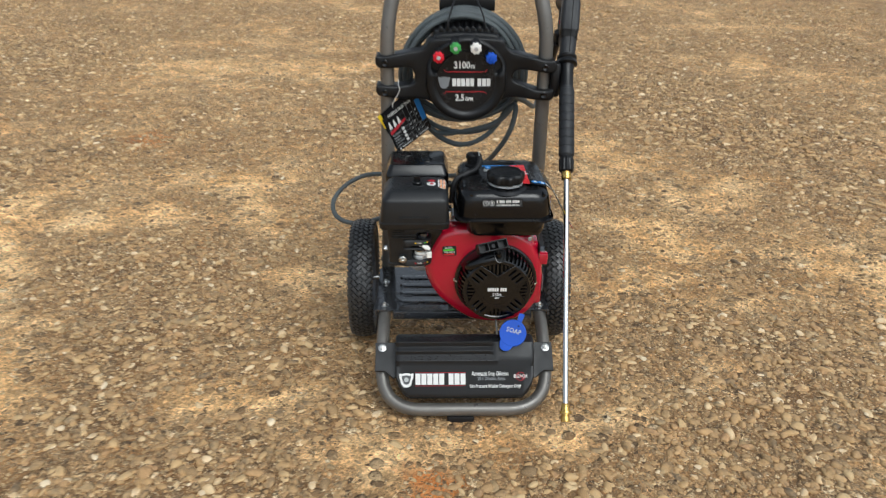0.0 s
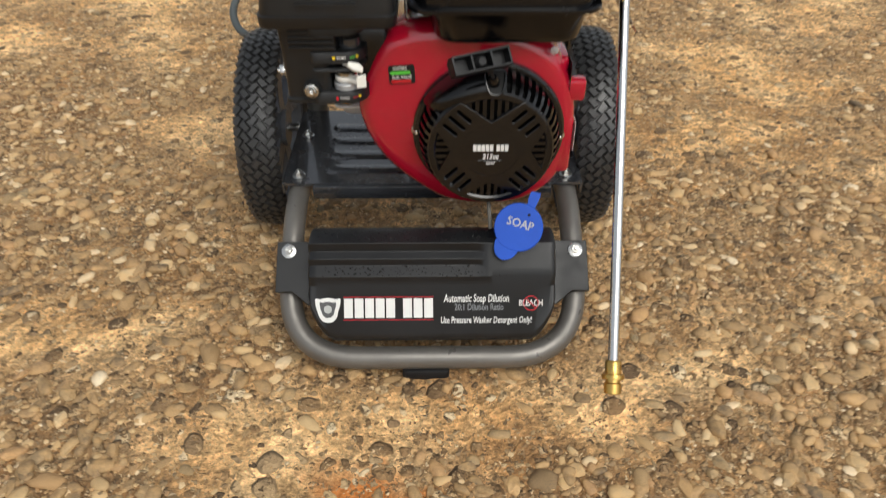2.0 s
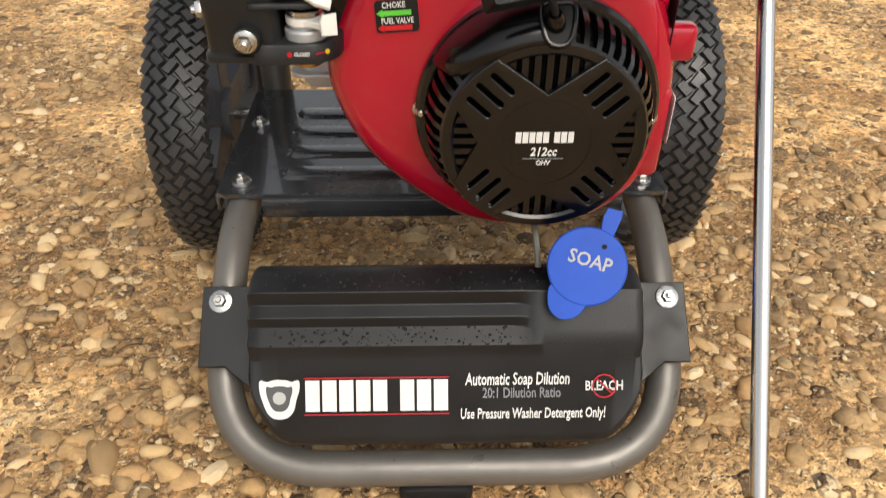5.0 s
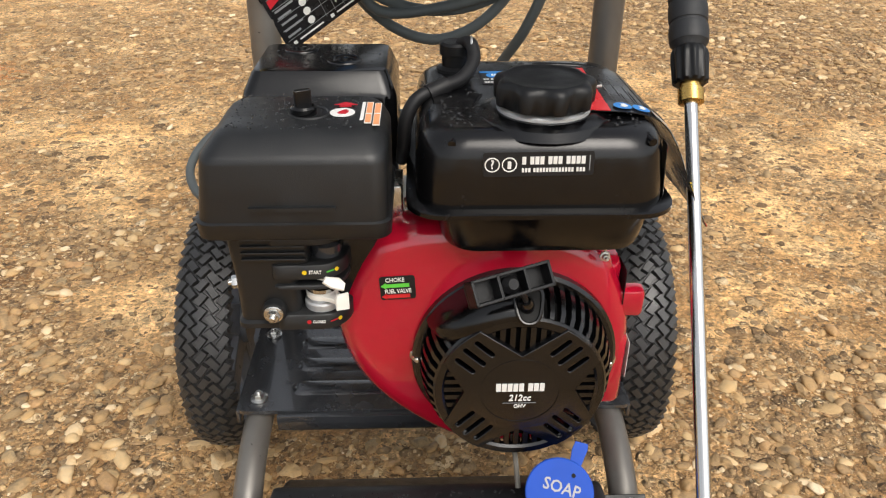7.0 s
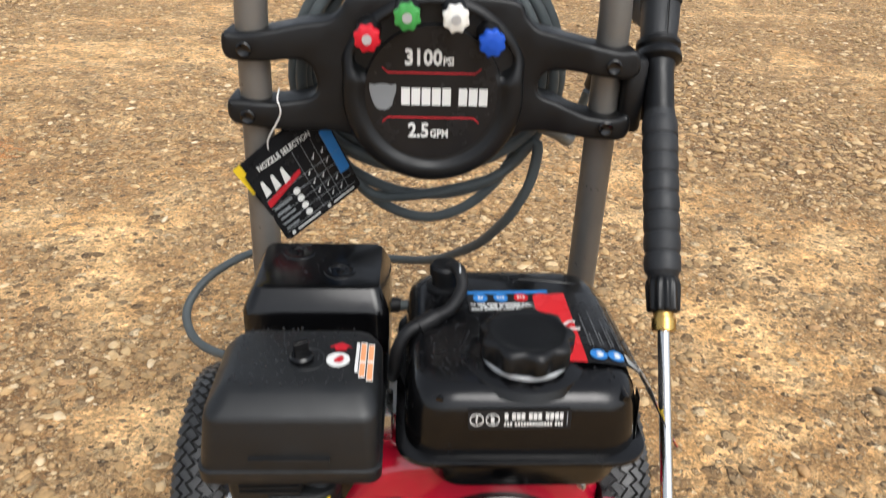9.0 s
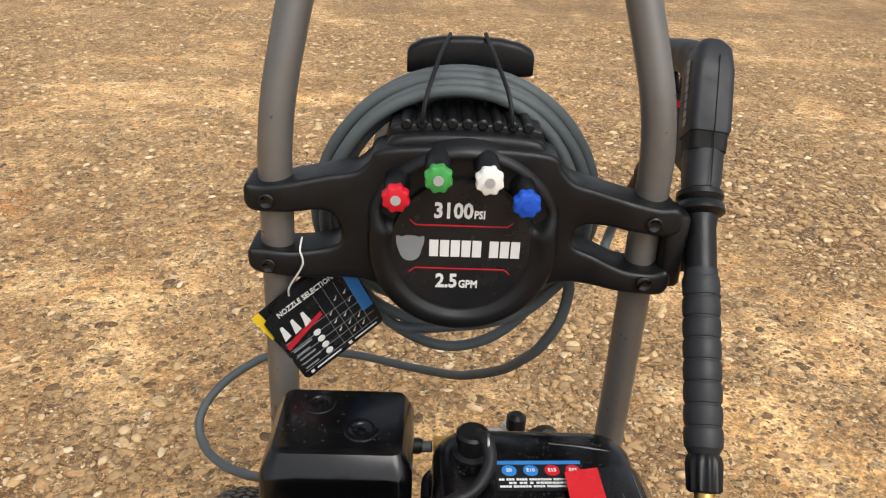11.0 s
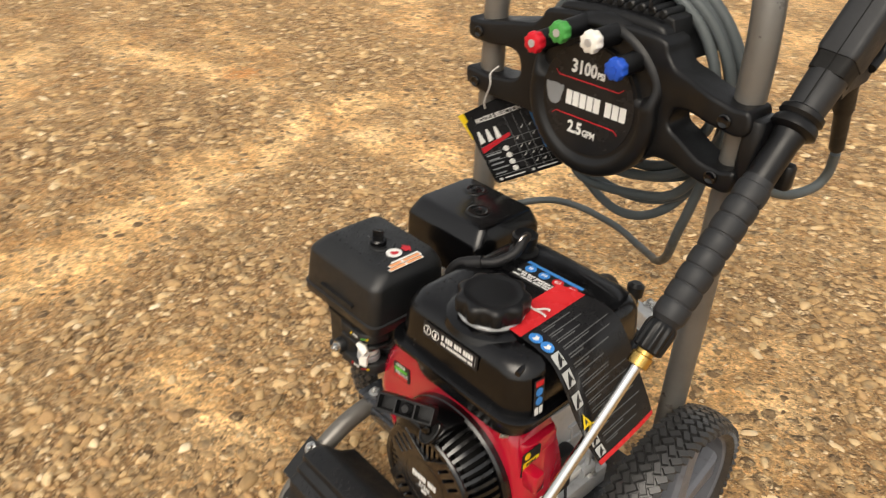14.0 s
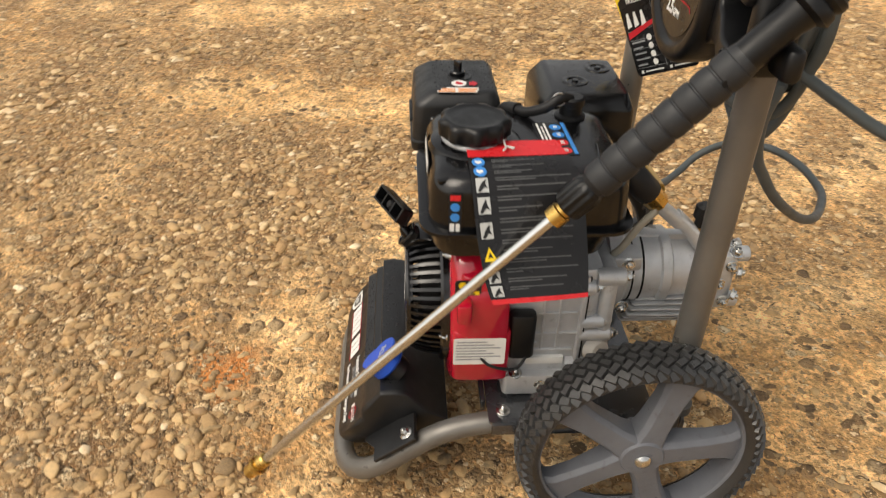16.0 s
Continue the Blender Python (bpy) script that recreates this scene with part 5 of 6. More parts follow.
arms_line = closed_curve([(-0.1865, 0.6560), (-0.1840, 0.6650), (-0.1720, 0.6640), (-0.1450, 0.6672), (-0.1150, 0.6728), (-0.0900, 0.6765), (-0.0780, 0.6860), (-0.0640, 0.6980), (0.0080, 0.7020), (0.0800, 0.6980), (0.0930, 0.6840), (0.1040, 0.6735), (0.1200, 0.6695), (0.1520, 0.6630), (0.1780, 0.6580), (0.1940, 0.6585), (0.1995, 0.6500), (0.1990, 0.6380), (0.1880, 0.6315), (0.1668, 0.6330), (0.1394, 0.6365), (0.1200, 0.6355), (0.1110, 0.6300), (0.1080, 0.6190), (0.1120, 0.6110), (0.1270, 0.6055), (0.1557, 0.5955), (0.1800, 0.5935), (0.1935, 0.5975), (0.1985, 0.5900), (0.1970, 0.5790), (0.1900, 0.5725), (0.1700, 0.5720), (0.1250, 0.5755), (0.1000, 0.5740), (0.0850, 0.5660), (0.0500, 0.5480), (0.0080, 0.5420), (-0.0350, 0.5480), (-0.0700, 0.5650), (-0.0948, 0.5710), (-0.1327, 0.5726), (-0.1649, 0.5765), (-0.1800, 0.5795), (-0.1865, 0.5870), (-0.1860, 0.6010), (-0.1790, 0.6025), (-0.1474, 0.6000), (-0.1200, 0.6020), (-0.1075, 0.6060), (-0.1025, 0.6130), (-0.1035, 0.6250), (-0.1100, 0.6365), (-0.1240, 0.6405), (-0.1450, 0.6390), (-0.1761, 0.6395), (-0.1850, 0.6450)], 4)
part("clamp_plate", cut_plate(arms_line, [], lambda x, z, d: Vector((x, front_of(x) + d, z)), 0.042, 0.0045, 0.012), PLASTIC, panel, sharp=50)
for x, y, z in ((-0.166, 0.020, 0.6505), (-0.168, 0.020, 0.5870), (0.1745, 0.0105, 0.6440), (0.1740, 0.0105, 0.5850)):
    part("clamp_screw", spun([(0.0072, 0), (0.0072, 0.0012), (0.0058, 0.0020), (0.0040, 0.0012), (0.0020, 0.0004)], 20, aim((x, y, z), (x, y - 0.02, z))), GLOSS, panel, "black clamp screw")
# the round body: a rim that opens into a pocket for the nozzles above the label, with a sloping brow over it
RIM_LINE = ((0.0780, 0.0620), (0.0858, 0.0520), (0.0870, 0.0300), (0.0857, 0.0220), (0.0835, 0.0188), (0.0790, 0.0173), (0.0735, 0.0172), (0.0695, 0.0185), (0.0665, 0.0222), (0.0640, 0.0228), (0.0400, 0.0230))
BROW_LINE = ((0.0780, 0.0620), (0.0960, 0.0580), (0.0985, 0.0460), (0.0965, 0.0360), (0.0915, 0.0270), (0.0865, 0.0235), (0.0838, 0.0245), (0.0822, 0.0340), (0.0675, 0.0350), (0.0655, 0.0240), (0.0400, 0.0230))
rings = []
for k in range(120):
    a = 2 * math.pi * k / 120
    w = min(1.0, max(0.0, (math.sin(a) - 0.17) / 0.30))
    w = w * w * (3 - 2 * w)
    rings.append([pc + Vector((r * math.cos(a), y, r * math.sin(a))) for r, y in ((p[0] + (q[0] - p[0]) * w, p[1] + (q[1] - p[1]) * w) for p, q in zip(RIM_LINE, BROW_LINE))])
bm = loft(bmesh.new(), rings + rings[:1], closed=False, cap=False)
bmesh.ops.remove_doubles(bm, verts=bm.verts, dist=1e-6)
part("round_body", bm, PLASTIC, panel, sharp=60)
# neck behind the brow, and the saddle under the hose with a scalloped edge
neck_line = closed_curve([(-0.0860, 0.640), (-0.0800, 0.660), (-0.0720, 0.678), (-0.0640, 0.696), (-0.0540, 0.7060), (-0.0200, 0.7095), (0.0080, 0.7100), (0.0360, 0.7095), (0.0700, 0.7060), (0.0800, 0.696), (0.0880, 0.678), (0.0960, 0.660), (0.1020, 0.640)], 4)
part("neck", cut_plate(neck_line, [], lambda x, z, d: Vector((x, 0.040 + d, z)), 0.030, 0.006), PLASTIC, panel, sharp=60)
saddle_line = closed_curve([(-0.0700, 0.668), (-0.0660, 0.690), (-0.0610, 0.7070), (-0.0560, 0.7120), (-0.0300, 0.7150), (0.0080, 0.7160), (0.0460, 0.7150), (0.0720, 0.7120), (0.0770, 0.7070), (0.0820, 0.690), (0.0860, 0.668)], 4)
part("saddle", cut_plate(saddle_line, [], lambda x, z, d: Vector((x, 0.056 + d, z)), 0.100, 0.003), PLASTIC, panel, sharp=60)
for k in range(9):
    a = -0.046 + k * 0.0135
    part("saddle_rib", spun([(0.0035, 0), (0.0052, 0.0015), (0.0052, 0.092)], 12, aim((a, 0.0545, 0.7150 - 0.55 * (a - 0.008) ** 2), (a, 0.2, 0.7150 - 0.55 * (a - 0.008) ** 2))), PLASTIC, panel)
rings = []
for x, h in ((-0.049, 0.006), (-0.046, 0.010), (-0.035, 0.0145), (-0.015, 0.0172), (0.013, 0.0180), (0.041, 0.0168), (0.060, 0.0140), (0.071, 0.010), (0.074, 0.006)):
    rings.append([Vector((x, 0.152 + u, 0.746 + h * 0.5 + v)) for u, v in rounded(0.0085, h * 0.75 + 0.006, 0.006, 3)])
part("hook_plate", loft(bmesh.new(), rings), PLASTIC, panel, sharp=50)
part("hook_stem", soft_box(-0.030, 0.050, 0.146, 0.158, 0.69, 0.745, 0.005, 0.004), PLASTIC, panel)
# printed disc
mt = plane((0.0060, 0.0228, 0.610), (1, 0, 0), (0, 0, 1))
part("disc_label", slab(disc(0, 0.0015, 0.0630, 56), mt, 0.0008), CARD, panel, "black printed label disc")
mt = mt @ Matrix.Translation((0, 0, 0.001))
printed_each("name_bar", bars_of_letters(-0.0292, 0.0545, -0.0005, 0.0165, (5, 3)), mt, INK_W, panel)
printed("emblem", [badge(-0.0458, -0.0010, 0.0125)], mt, INK_G, panel)
wording("3100", 0.0205, mt @ Matrix.Translation((-0.0080, 0.0358, 0)), INK_W, panel, 0.86, bold=0.03)
wording("PSI", 0.0105, mt @ Matrix.Translation((0.0155, 0.0328, 0)), INK_W, panel, 0.80, bold=0.03)
wording("2.5", 0.0195, mt @ Matrix.Translation((-0.0115, -0.0345, 0)), INK_W, panel, 0.86, bold=0.03)
wording("GPM", 0.0110, mt @ Matrix.Translation((0.0085, -0.0372, 0)), INK_W, panel, 0.80, bold=0.03)
for s in (1, -1):
    y = 0.0215 if s > 0 else -0.0215
    line = [(-0.0465, y + 0.0048 * s), (-0.0410, y), (0.0410, y), (0.0465, y + 0.0048 * s)]
    bm = bmesh.new()
    for a, b in zip(line, line[1:]):
        slab([(a[0], a[1]), (b[0], b[1]), (b[0], b[1] + 0.0013), (a[0], a[1] + 0.0013)], mt, 0.0004, bm)
    part("red_rule", bm, INK_R, panel)
# four quick-connect nozzles
for p, mat_, word in (((-0.0522, -0.0085, 0.6690), RED_PLASTIC, "red"), ((-0.0173, -0.0108, 0.6885), GREEN, "green"), ((0.0249, -0.0108, 0.6880), WHITE, "white"), ((0.0578, -0.0085, 0.6675), BLUE, "blue")):
    q = aim(p, (p[0], p[1] + 0.05, p[2] + 0.002)) @ Matrix.Rotation(0.3, 4, "Z")
    rings = []
    for h, r, wave in ((-0.004, 0.0098, 0.0004), (-0.003, 0.0112, 0.0009), (0.005, 0.0116, 0.0010), (0.008, 0.0105, 0.0005), (0.010, 0.0085, 0.0)):
        rings.append([q @ Vector(((r + wave * math.cos(8 * a)) * math.cos(a), (r + wave * math.cos(8 * a)) * math.sin(a), h)) for a in (2 * math.pi * i / 48 for i in range(48))])
    nz = tagged(part("spray_nozzle", loft(bmesh.new(), rings), mat_, None, word + " plastic quick-connect spray nozzle held in a black panel", sharp=50), category="spray nozzle", group="spray nozzles in the panel")
    part("nozzle_bore", spun([(0.0044, -0.0050), (0.0044, -0.0034), (0.0030, -0.0042), (0.0010, -0.0030)], 16, q), ALU if word != "blue" else BLUE, nz)
    # a small dark slab coloured like the shade inside the bore
    part("bore_hole_shade", slab(rounded(0.0016, 0.0008, 0.0006, 2), q @ Matrix.Translation((0, 0, -0.0046)), 0.0012), VOID, nz)
    part("rubber_socket", spun([(0.0095, 0.008), (0.0110, 0.012), (0.0118, 0.046)], 24, q), PLASTIC, panel, "black rubber socket")
# bungee cord over the coil
for pts in ([(-0.030, 0.070, 0.708), (-0.032, 0.054, 0.718), (-0.028, 0.062, 0.742), (-0.018, 0.098, 0.765), (-0.008, 0.150, 0.776)], [(0.046, 0.070, 0.708), (0.047, 0.054, 0.718), (0.043, 0.062, 0.742), (0.032, 0.098, 0.766), (0.026, 0.150, 0.777)]):
    tagged(part("elastic_cord", pipe(curve_points(pts), 0.0020, 8), RUBBER, None, "black elastic cord stretched over a coiled grey hose"), category="elastic cord", group="cords over the hose")
# gun holder on the right-hand post
holder = part("gun_holder", soft_box(0.190, 0.210, 0.016, 0.056, 0.578, 0.651, 0.007, 0.005), PLASTIC, panel, "black gun holder")
part("holder_lug", soft_box(0.205, 0.240, 0.034, 0.050, 0.585, 0.612, 0.006, 0.004), PLASTIC, holder)

# ---- high pressure hose ----
def hose_line():
    pts, per = [], 16
    across = (0.112, 0.136, 0.123, 0.146, 0.130, 0.140, 0.118, 0.118)
    high = (0.119, 0.143, 0.128, 0.152, 0.136, 0.147, 0.123, 0.123)
    low = (0.090, 0.098, 0.086, 0.105, 0.094, 0.138, 0.172, 0.150)
    deep = (0.090, 0.096, 0.106, 0.112, 0.120, 0.116, 0.128, 0.110)
    for i in range(7 * per):
        j, f = i // per, (i % per) / per
        a = 2 * math.pi * i / per - math.pi / 2
        blend = lambda row: row[j] * (1 - f) + row[j + 1] * f
        up = math.sin(a)
        pts.append((0.004 + blend(across) * math.cos(a), blend(deep) + 0.003 * math.sin(a * 2 + j), 0.605 + up * (blend(high) if up > 0 else blend(low))))
    return pts


coil = hose_line()
tail = [(0.121, 0.090, 0.500), (0.105, 0.104, 0.452), (0.090, 0.127, 0.418), (0.074, 0.152, 0.387), (0.050, 0.187, 0.354), (0.022, 0.224, 0.324), (-0.008, 0.260, 0.303), (-0.055, 0.298, 0.286), (-0.115, 0.334, 0.275), (-0.165, 0.346, 0.272), (-0.212, 0.340, 0.276), (-0.255, 0.312, 0.280), (-0.302, 0.270, 0.264), (-0.326, 0.235, 0.232), (-0.305, 0.195, 0.208), (-0.24, 0.140, 0.222), (-0.14, 0.070, 0.290), (-0.060, 0.036, 0.360), (-0.012, 0.030, 0.372)]
start = [(0.208, 0.238, 0.558), (0.203, 0.250, 0.526), (0.195, 0.238, 0.507), (0.180, 0.195, 0.507), (0.155, 0.142, 0.533)]
hose = thing("pressure_hose", "grey rubber pressure hose coiled on a black hook", "hose")
part("hose_run", pipe(curve_points(start + coil[3:] + [(0.075, 0.108, 0.490), (0.122, 0.098, 0.540)] + tail, 5), 0.0060, 12), HOSE, hose)
part("gun_sleeve", spun([(0.0080, 0), (0.0112, 0.003), (0.0112, 0.050), (0.0092, 0.056), (0.0085, 0.118), (0.0060, 0.122)], 18, aim((0.2190, 0.168, 0.667), (0.2075, 0.242, 0.550))), RUBBER, hose, "black rubber hose sleeve")
part("hose_end", spun([(0.0075, 0), (0.0085, 0.004), (0.0085, 0.03), (0.0065, 0.034)], 16, aim((-0.055, 0.034, 0.368), (0.0, 0.03, 0.373))), RUBBER, hose, "black hose end sleeve")

# ---- spray gun ----
gun = thing("spray_gun", "black spray gun with a bright steel lance and brass tip", "spray gun")
tip, ring_at = Vector((0.1875, -0.4515, 0.0755)), Vector((0.2265, 0.054, 0.655))
axis = (ring_at - tip).normalized()
length = (ring_at - tip).length
m_gun = Matrix.Translation(tip) @ axis.to_track_quat("Z", "X").to_matrix().to_4x4()
s_b = 0.504
part("lance", spun([(0.0056, 0.020), (0.0056, s_b)], 20, m_gun), LANCE, gun, "bright steel lance tube")
part("tip_coupler", spun([(0.0075, 0.0), (0.0090, 0.001), (0.0090, 0.011), (0.0078, 0.012), (0.0078, 0.015), (0.0115, 0.0155), (0.0118, 0.018), (0.0115, 0.0205), (0.0085, 0.021), (0.0085, 0.033), (0.0070, 0.035)], 24, m_gun), BRASS, gun, "brass quick coupler")
part("brass_nut", spun([(0.0085, s_b - 0.013), (0.0108, s_b - 0.012), (0.0108, s_b - 0.001), (0.0088, s_b), (0.0088, s_b + 0.006)], 12, m_gun), BRASS, gun, "brass nut")
rings = []
for h, r, wave in ((s_b + 0.004, 0.0120, 0.0), (s_b + 0.006, 0.0142, 0.0008), (s_b + 0.028, 0.0150, 0.0010), (s_b + 0.033, 0.0145, 0.0004), (s_b + 0.036, 0.0125, 0.0)):
    rings.append([m_gun @ Vector(((r + wave * math.cos(12 * a)) * math.cos(a), (r + wave * math.cos(12 * a)) * math.sin(a), h)) for a in (2 * math.pi * i / 72 for i in range(72))])
part("twist_collar", loft(bmesh.new(), rings), PLASTIC, gun, "black ribbed twist collar")
prof = [(0.0120, s_b + 0.034)]
for k in range(8):
    h = s_b + 0.040 + k * 0.0188
    prof += [(0.0150, h), (0.0158, h + 0.0008), (0.0163, h + 0.0035), (0.0166, h + 0.0090), (0.0163, h + 0.0150), (0.0158, h + 0.0168), (0.0150, h + 0.0174)]
prof += [(0.0150, s_b + 0.190), (0.0145, s_b + 0.196)]
part("grip_sleeve", spun(prof, 28, m_gun), GUN, gun, "black ribbed rubber grip", sharp=30)
part("barrel", spun([(0.0140, s_b + 0.192), (0.0142, length - 0.030), (0.0165, length - 0.018), (0.0165, length - 0.006)], 28, m_gun), PLASTIC, gun)
part("flange_ring", spun([(0.0170, length - 0.020), (0.0225, length - 0.016), (0.0215, length - 0.009), (0.0185, length - 0.006), (0.0215, length - 0.002), (0.0210, length + 0.003), (0.0165, length + 0.006)], 30, m_gun), PLASTIC, gun)
hole = m_gun @ Vector((0.0, 0.0, s_b + 0.172))
# a dark disc set on the grip for the shade in a screw hole
part("screw_hole_shade", spun([(0.0032, 0), (0.0032, 0.0018)], 12, aim(hole + Vector((0.0140, -0.002, 0.001)), hole + Vector((0.05, -0.002, 0.001)))), VOID, gun)
# trigger housing, handle, guard and trigger
bend = Matrix.Translation(ring_at) @ (axis + Vector((0.050, -0.09, 0.05))).normalized().to_track_quat("Z", "X").to_matrix().to_4x4()
across = bend.to_3x3().inverted() @ Vector((1, 0, 0))
flat = Matrix.Rotation(math.atan2(across.y, across.x), 4, "Z")
bend = bend @ flat


def gun_section(h, x0, x1, y0, y1, r=0.007):
    return [bend @ Vector(((x0 + x1) / 2 + a, (y0 + y1) / 2 + b, h)) for a, b in rounded((x1 - x0) / 2, (y1 - y0) / 2, r, 4)]


part("gun_neck", loft(bmesh.new(), [gun_section(h, -w, w, -w, w, w * 0.8) for h, w in ((0.0, 0.0160), (0.020, 0.0172), (0.042, 0.0178))]), GUN, gun, sharp=45)
part("gun_band", loft(bmesh.new(), [gun_section(h, -w, w, -w, w) for h, w in ((0.041, 0.0172), (0.062, 0.0180))]), VOID, gun)
part("gun_body", loft(bmesh.new(), [gun_section(0.058, -0.0185, 0.0185, -0.0190, 0.020), gun_section(0.062, -0.0195, 0.0195, -0.0200, 0.022), gun_section(0.120, -0.0190, 0.0190, -0.0200, 0.026), gun_section(0.143, -0.0170, 0.0170, -0.0170, 0.026, 0.010), gun_section(0.152, -0.0110, 0.0110, -0.0100, 0.020, 0.008)]), GUN, gun, sharp=45)
printed_each("name_bar", [rect(0.066 + 0.0085 * k, 0.0725 + 0.0085 * k, -0.004, 0.003) for k in range(8)], bend @ Matrix(((0, 0, -1, -0.0196), (0, -1, 0, 0), (1, 0, 0, 0), (0, 0, 0, 1))), INK_G, gun)
top = bend @ Vector((0.0, 0.010, 0.128))
rings = []
for d, w, h in (((0, 0, -0.004), 0.016, 0.022), ((0.0, 0.022, 0.002), 0.0165, 0.020), ((0.001, 0.055, 0.002), 0.0155, 0.0165), ((0.002, 0.095, -0.004), 0.0160, 0.0165), ((0.003, 0.118, -0.010), 0.0165, 0.0180), ((0.003, 0.124, -0.012), 0.0130, 0.0140)):
    c = top + Vector(d)
    rings.append([c + Vector((u, 0.25 * v, v)) for u, v in rounded(w, h, min(w, h) * 0.8, 5)])
part("pistol_grip", loft(bmesh.new(), rings), GUN, gun, "dark grey pistol grip", sharp=50)
heel = top + Vector((0.003, 0.112, -0.012))
part("grip_seam", pipe([heel + Vector((0.0168 * math.cos(a), -0.006 + 0.0045 * math.sin(a), 0.0182 * math.sin(a))) for a in (2 * math.pi * i / 24 for i in range(25))], 0.0007, 6), VOID, gun)
part("body_seam", pipe([bend @ Vector((0.002, -0.0202, h)) for h in (0.004, 0.040, 0.062, 0.100, 0.132)], 0.0006, 6), VOID, gun)
fore = bend @ Vector((0, 0.012, 0.040))
rings = []
for c, w, h in ((fore + Vector((0, 0.004, -0.004)), 0.012, 0.016), (fore + Vector((-0.002, 0.040, -0.006)), 0.0075, 0.014), (fore + Vector((-0.001, 0.074, -0.004)), 0.0085, 0.012), (fore + Vector((0.001, 0.100, 0.030)), 0.0075, 0.008), (heel + Vector((0, 0.002, -0.012)), 0.0070, 0.007)):
    rings.append([c + Vector((u, -0.5 * v, v)) for u, v in rounded(w, h, min(w, h) * 0.7, 4)])
part("trigger_guard", loft(bmesh.new(), rings), GUN, gun, "dark grey trigger guard", sharp=50)
part("trigger", pipe(curve_points([top + Vector((0, 0.050, -0.014)), top + Vector((0, 0.052, -0.036)), top + Vector((0, 0.040, -0.058)), top + Vector((0, 0.020, -0.070))]), 0.0058, 10), PLASTIC, gun, "black trigger")
part("trigger_lock", soft_box(-0.006, 0.006, -0.004, 0.004, -0.006, 0.006, 0.002, 0.001), RED_PLASTIC, gun, "red trigger lock").matrix_local = Matrix.Translation(top + Vector((-0.009, 0.040, -0.046)))
part("inlet_stub", spun([(0.009, 0), (0.009, 0.022), (0.007, 0.028)], 14, aim((0.2205, 0.152, 0.692), (0.2190, 0.168, 0.667))), GUN, gun, "dark grey hose inlet")

# ---- hang tags ----
def tag_face(a, b, c):
    """The pose of a tag from three corners: a to b runs along its foot, a to c up its side."""
    return plane(a, Vector(b) - Vector(a), Vector(c) - Vector(a))


A, B, C = Vector((-0.143, 0.048, 0.441)), Vector((-0.067, 0.094, 0.487)), Vector((-0.174, 0.013, 0.536))
w, h = (B - A).length, (C - A).length
m_t = tag_face(A, B, C)
nozzle_tag = thing("hang_tag", "black printed nozzle selection card hanging on a white tie", "hang tag")
body = part("card", slab([(0.004, 0.0), (w - 0.004, 0), (w, 0.004), (w, h * 0.95), (w * 0.78, h * 1.06), (w * 0.30, h * 1.10), (0.0, h * 0.93), (0, 0.004)], m_t, 0.0007), CARD, nozzle_tag, "black glossy card")
mt2 = m_t @ Matrix.Translation((0, 0, 0.0009))
wording("NOZZLE SELECTION", 0.0092, mt2 @ Matrix.Translation((w * 0.46, h * 0.915, 0)), INK_W, nozzle_tag, 0.75)
printed("red_band", [[(0.004, h * 0.47), (w * 0.50, h * 0.60), (w * 0.50, h * 0.65), (0.004, h * 0.55)]], mt2, INK_R, nozzle_tag)
printed_each("nozzle_picture", [[(x, h * 0.60), (x + 0.008, h * 0.62), (x + 0.006, h * 0.78), (x + 0.003, h * 0.78)] for x in (0.006, 0.018, 0.030)], mt2, INK_W, nozzle_tag)
printed_each("grid_rule", [rect(w * 0.52 + k * w * 0.115, w * 0.52 + k * w * 0.115 + 0.0004, h * 0.08, h * 0.86) for k in range(4)] + [rect(w * 0.04, w * 0.96, h * (0.10 + 0.115 * k), h * (0.10 + 0.115 * k) + 0.0004) for k in range(5)], mt2, INK_G, nozzle_tag)
printed_each("check_mark", [[(w * (0.55 + 0.115 * i), h * (0.16 + 0.125 * j)), (w * (0.565 + 0.115 * i), h * (0.145 + 0.125 * j)), (w * (0.60 + 0.115 * i), h * (0.195 + 0.125 * j)), (w * (0.567 + 0.115 * i), h * (0.165 + 0.125 * j))] for i in range(3) for j in range(5) if (i + j) % 4], mt2, INK_W, nozzle_tag)
printed_each("item_picture", [disc(w * 0.36, h * (0.15 + 0.10 * j), 0.0042, 8) for j in range(4)], mt2, INK_W, nozzle_tag)
printed_each("item_name", [rect(w * 0.06, w * (0.22 + 0.06 * ((j * 5) % 3) / 2), h * (0.13 + 0.07 * j), h * (0.15 + 0.07 * j)) for j in range(5)], mt2, INK_G, nozzle_tag)
printed("blue_column", [rect(w * 0.86, w * 0.985, h * 0.30, h * 0.86)], mt2, INK_B, nozzle_tag)
printed_each("foot_mark", [rect(w * 0.08, w * 0.12, h * 0.035, h * 0.07), rect(w * 0.16, w * 0.46, h * 0.045, h * 0.06), rect(w * 0.56, w * 0.60, h * 0.035, h * 0.07), rect(w * 0.64, w * 0.92, h * 0.045, h * 0.06)], mt2, INK_W, nozzle_tag)
knot = m_t @ Vector((w * 0.34, h * 1.04, 0.001))
part("tie", pipe(curve_points([knot, knot + Vector((0.002, -0.004, 0.012)), Vector((-0.136, 0.014, 0.592)), Vector((-0.138, 0.016, 0.606)), Vector((-0.138, 0.030, 0.612))]), 0.0009, 6), STRING, nozzle_tag, "white nylon tie")
m_y = m_t @ Matrix.Translation((0.004, 0.008, -0.0030)) @ Matrix.Rotation(radians(5), 4, "Z")
yellow_tag = thing("hang_tag", "black and yellow printed card hanging behind another card", "hang tag")
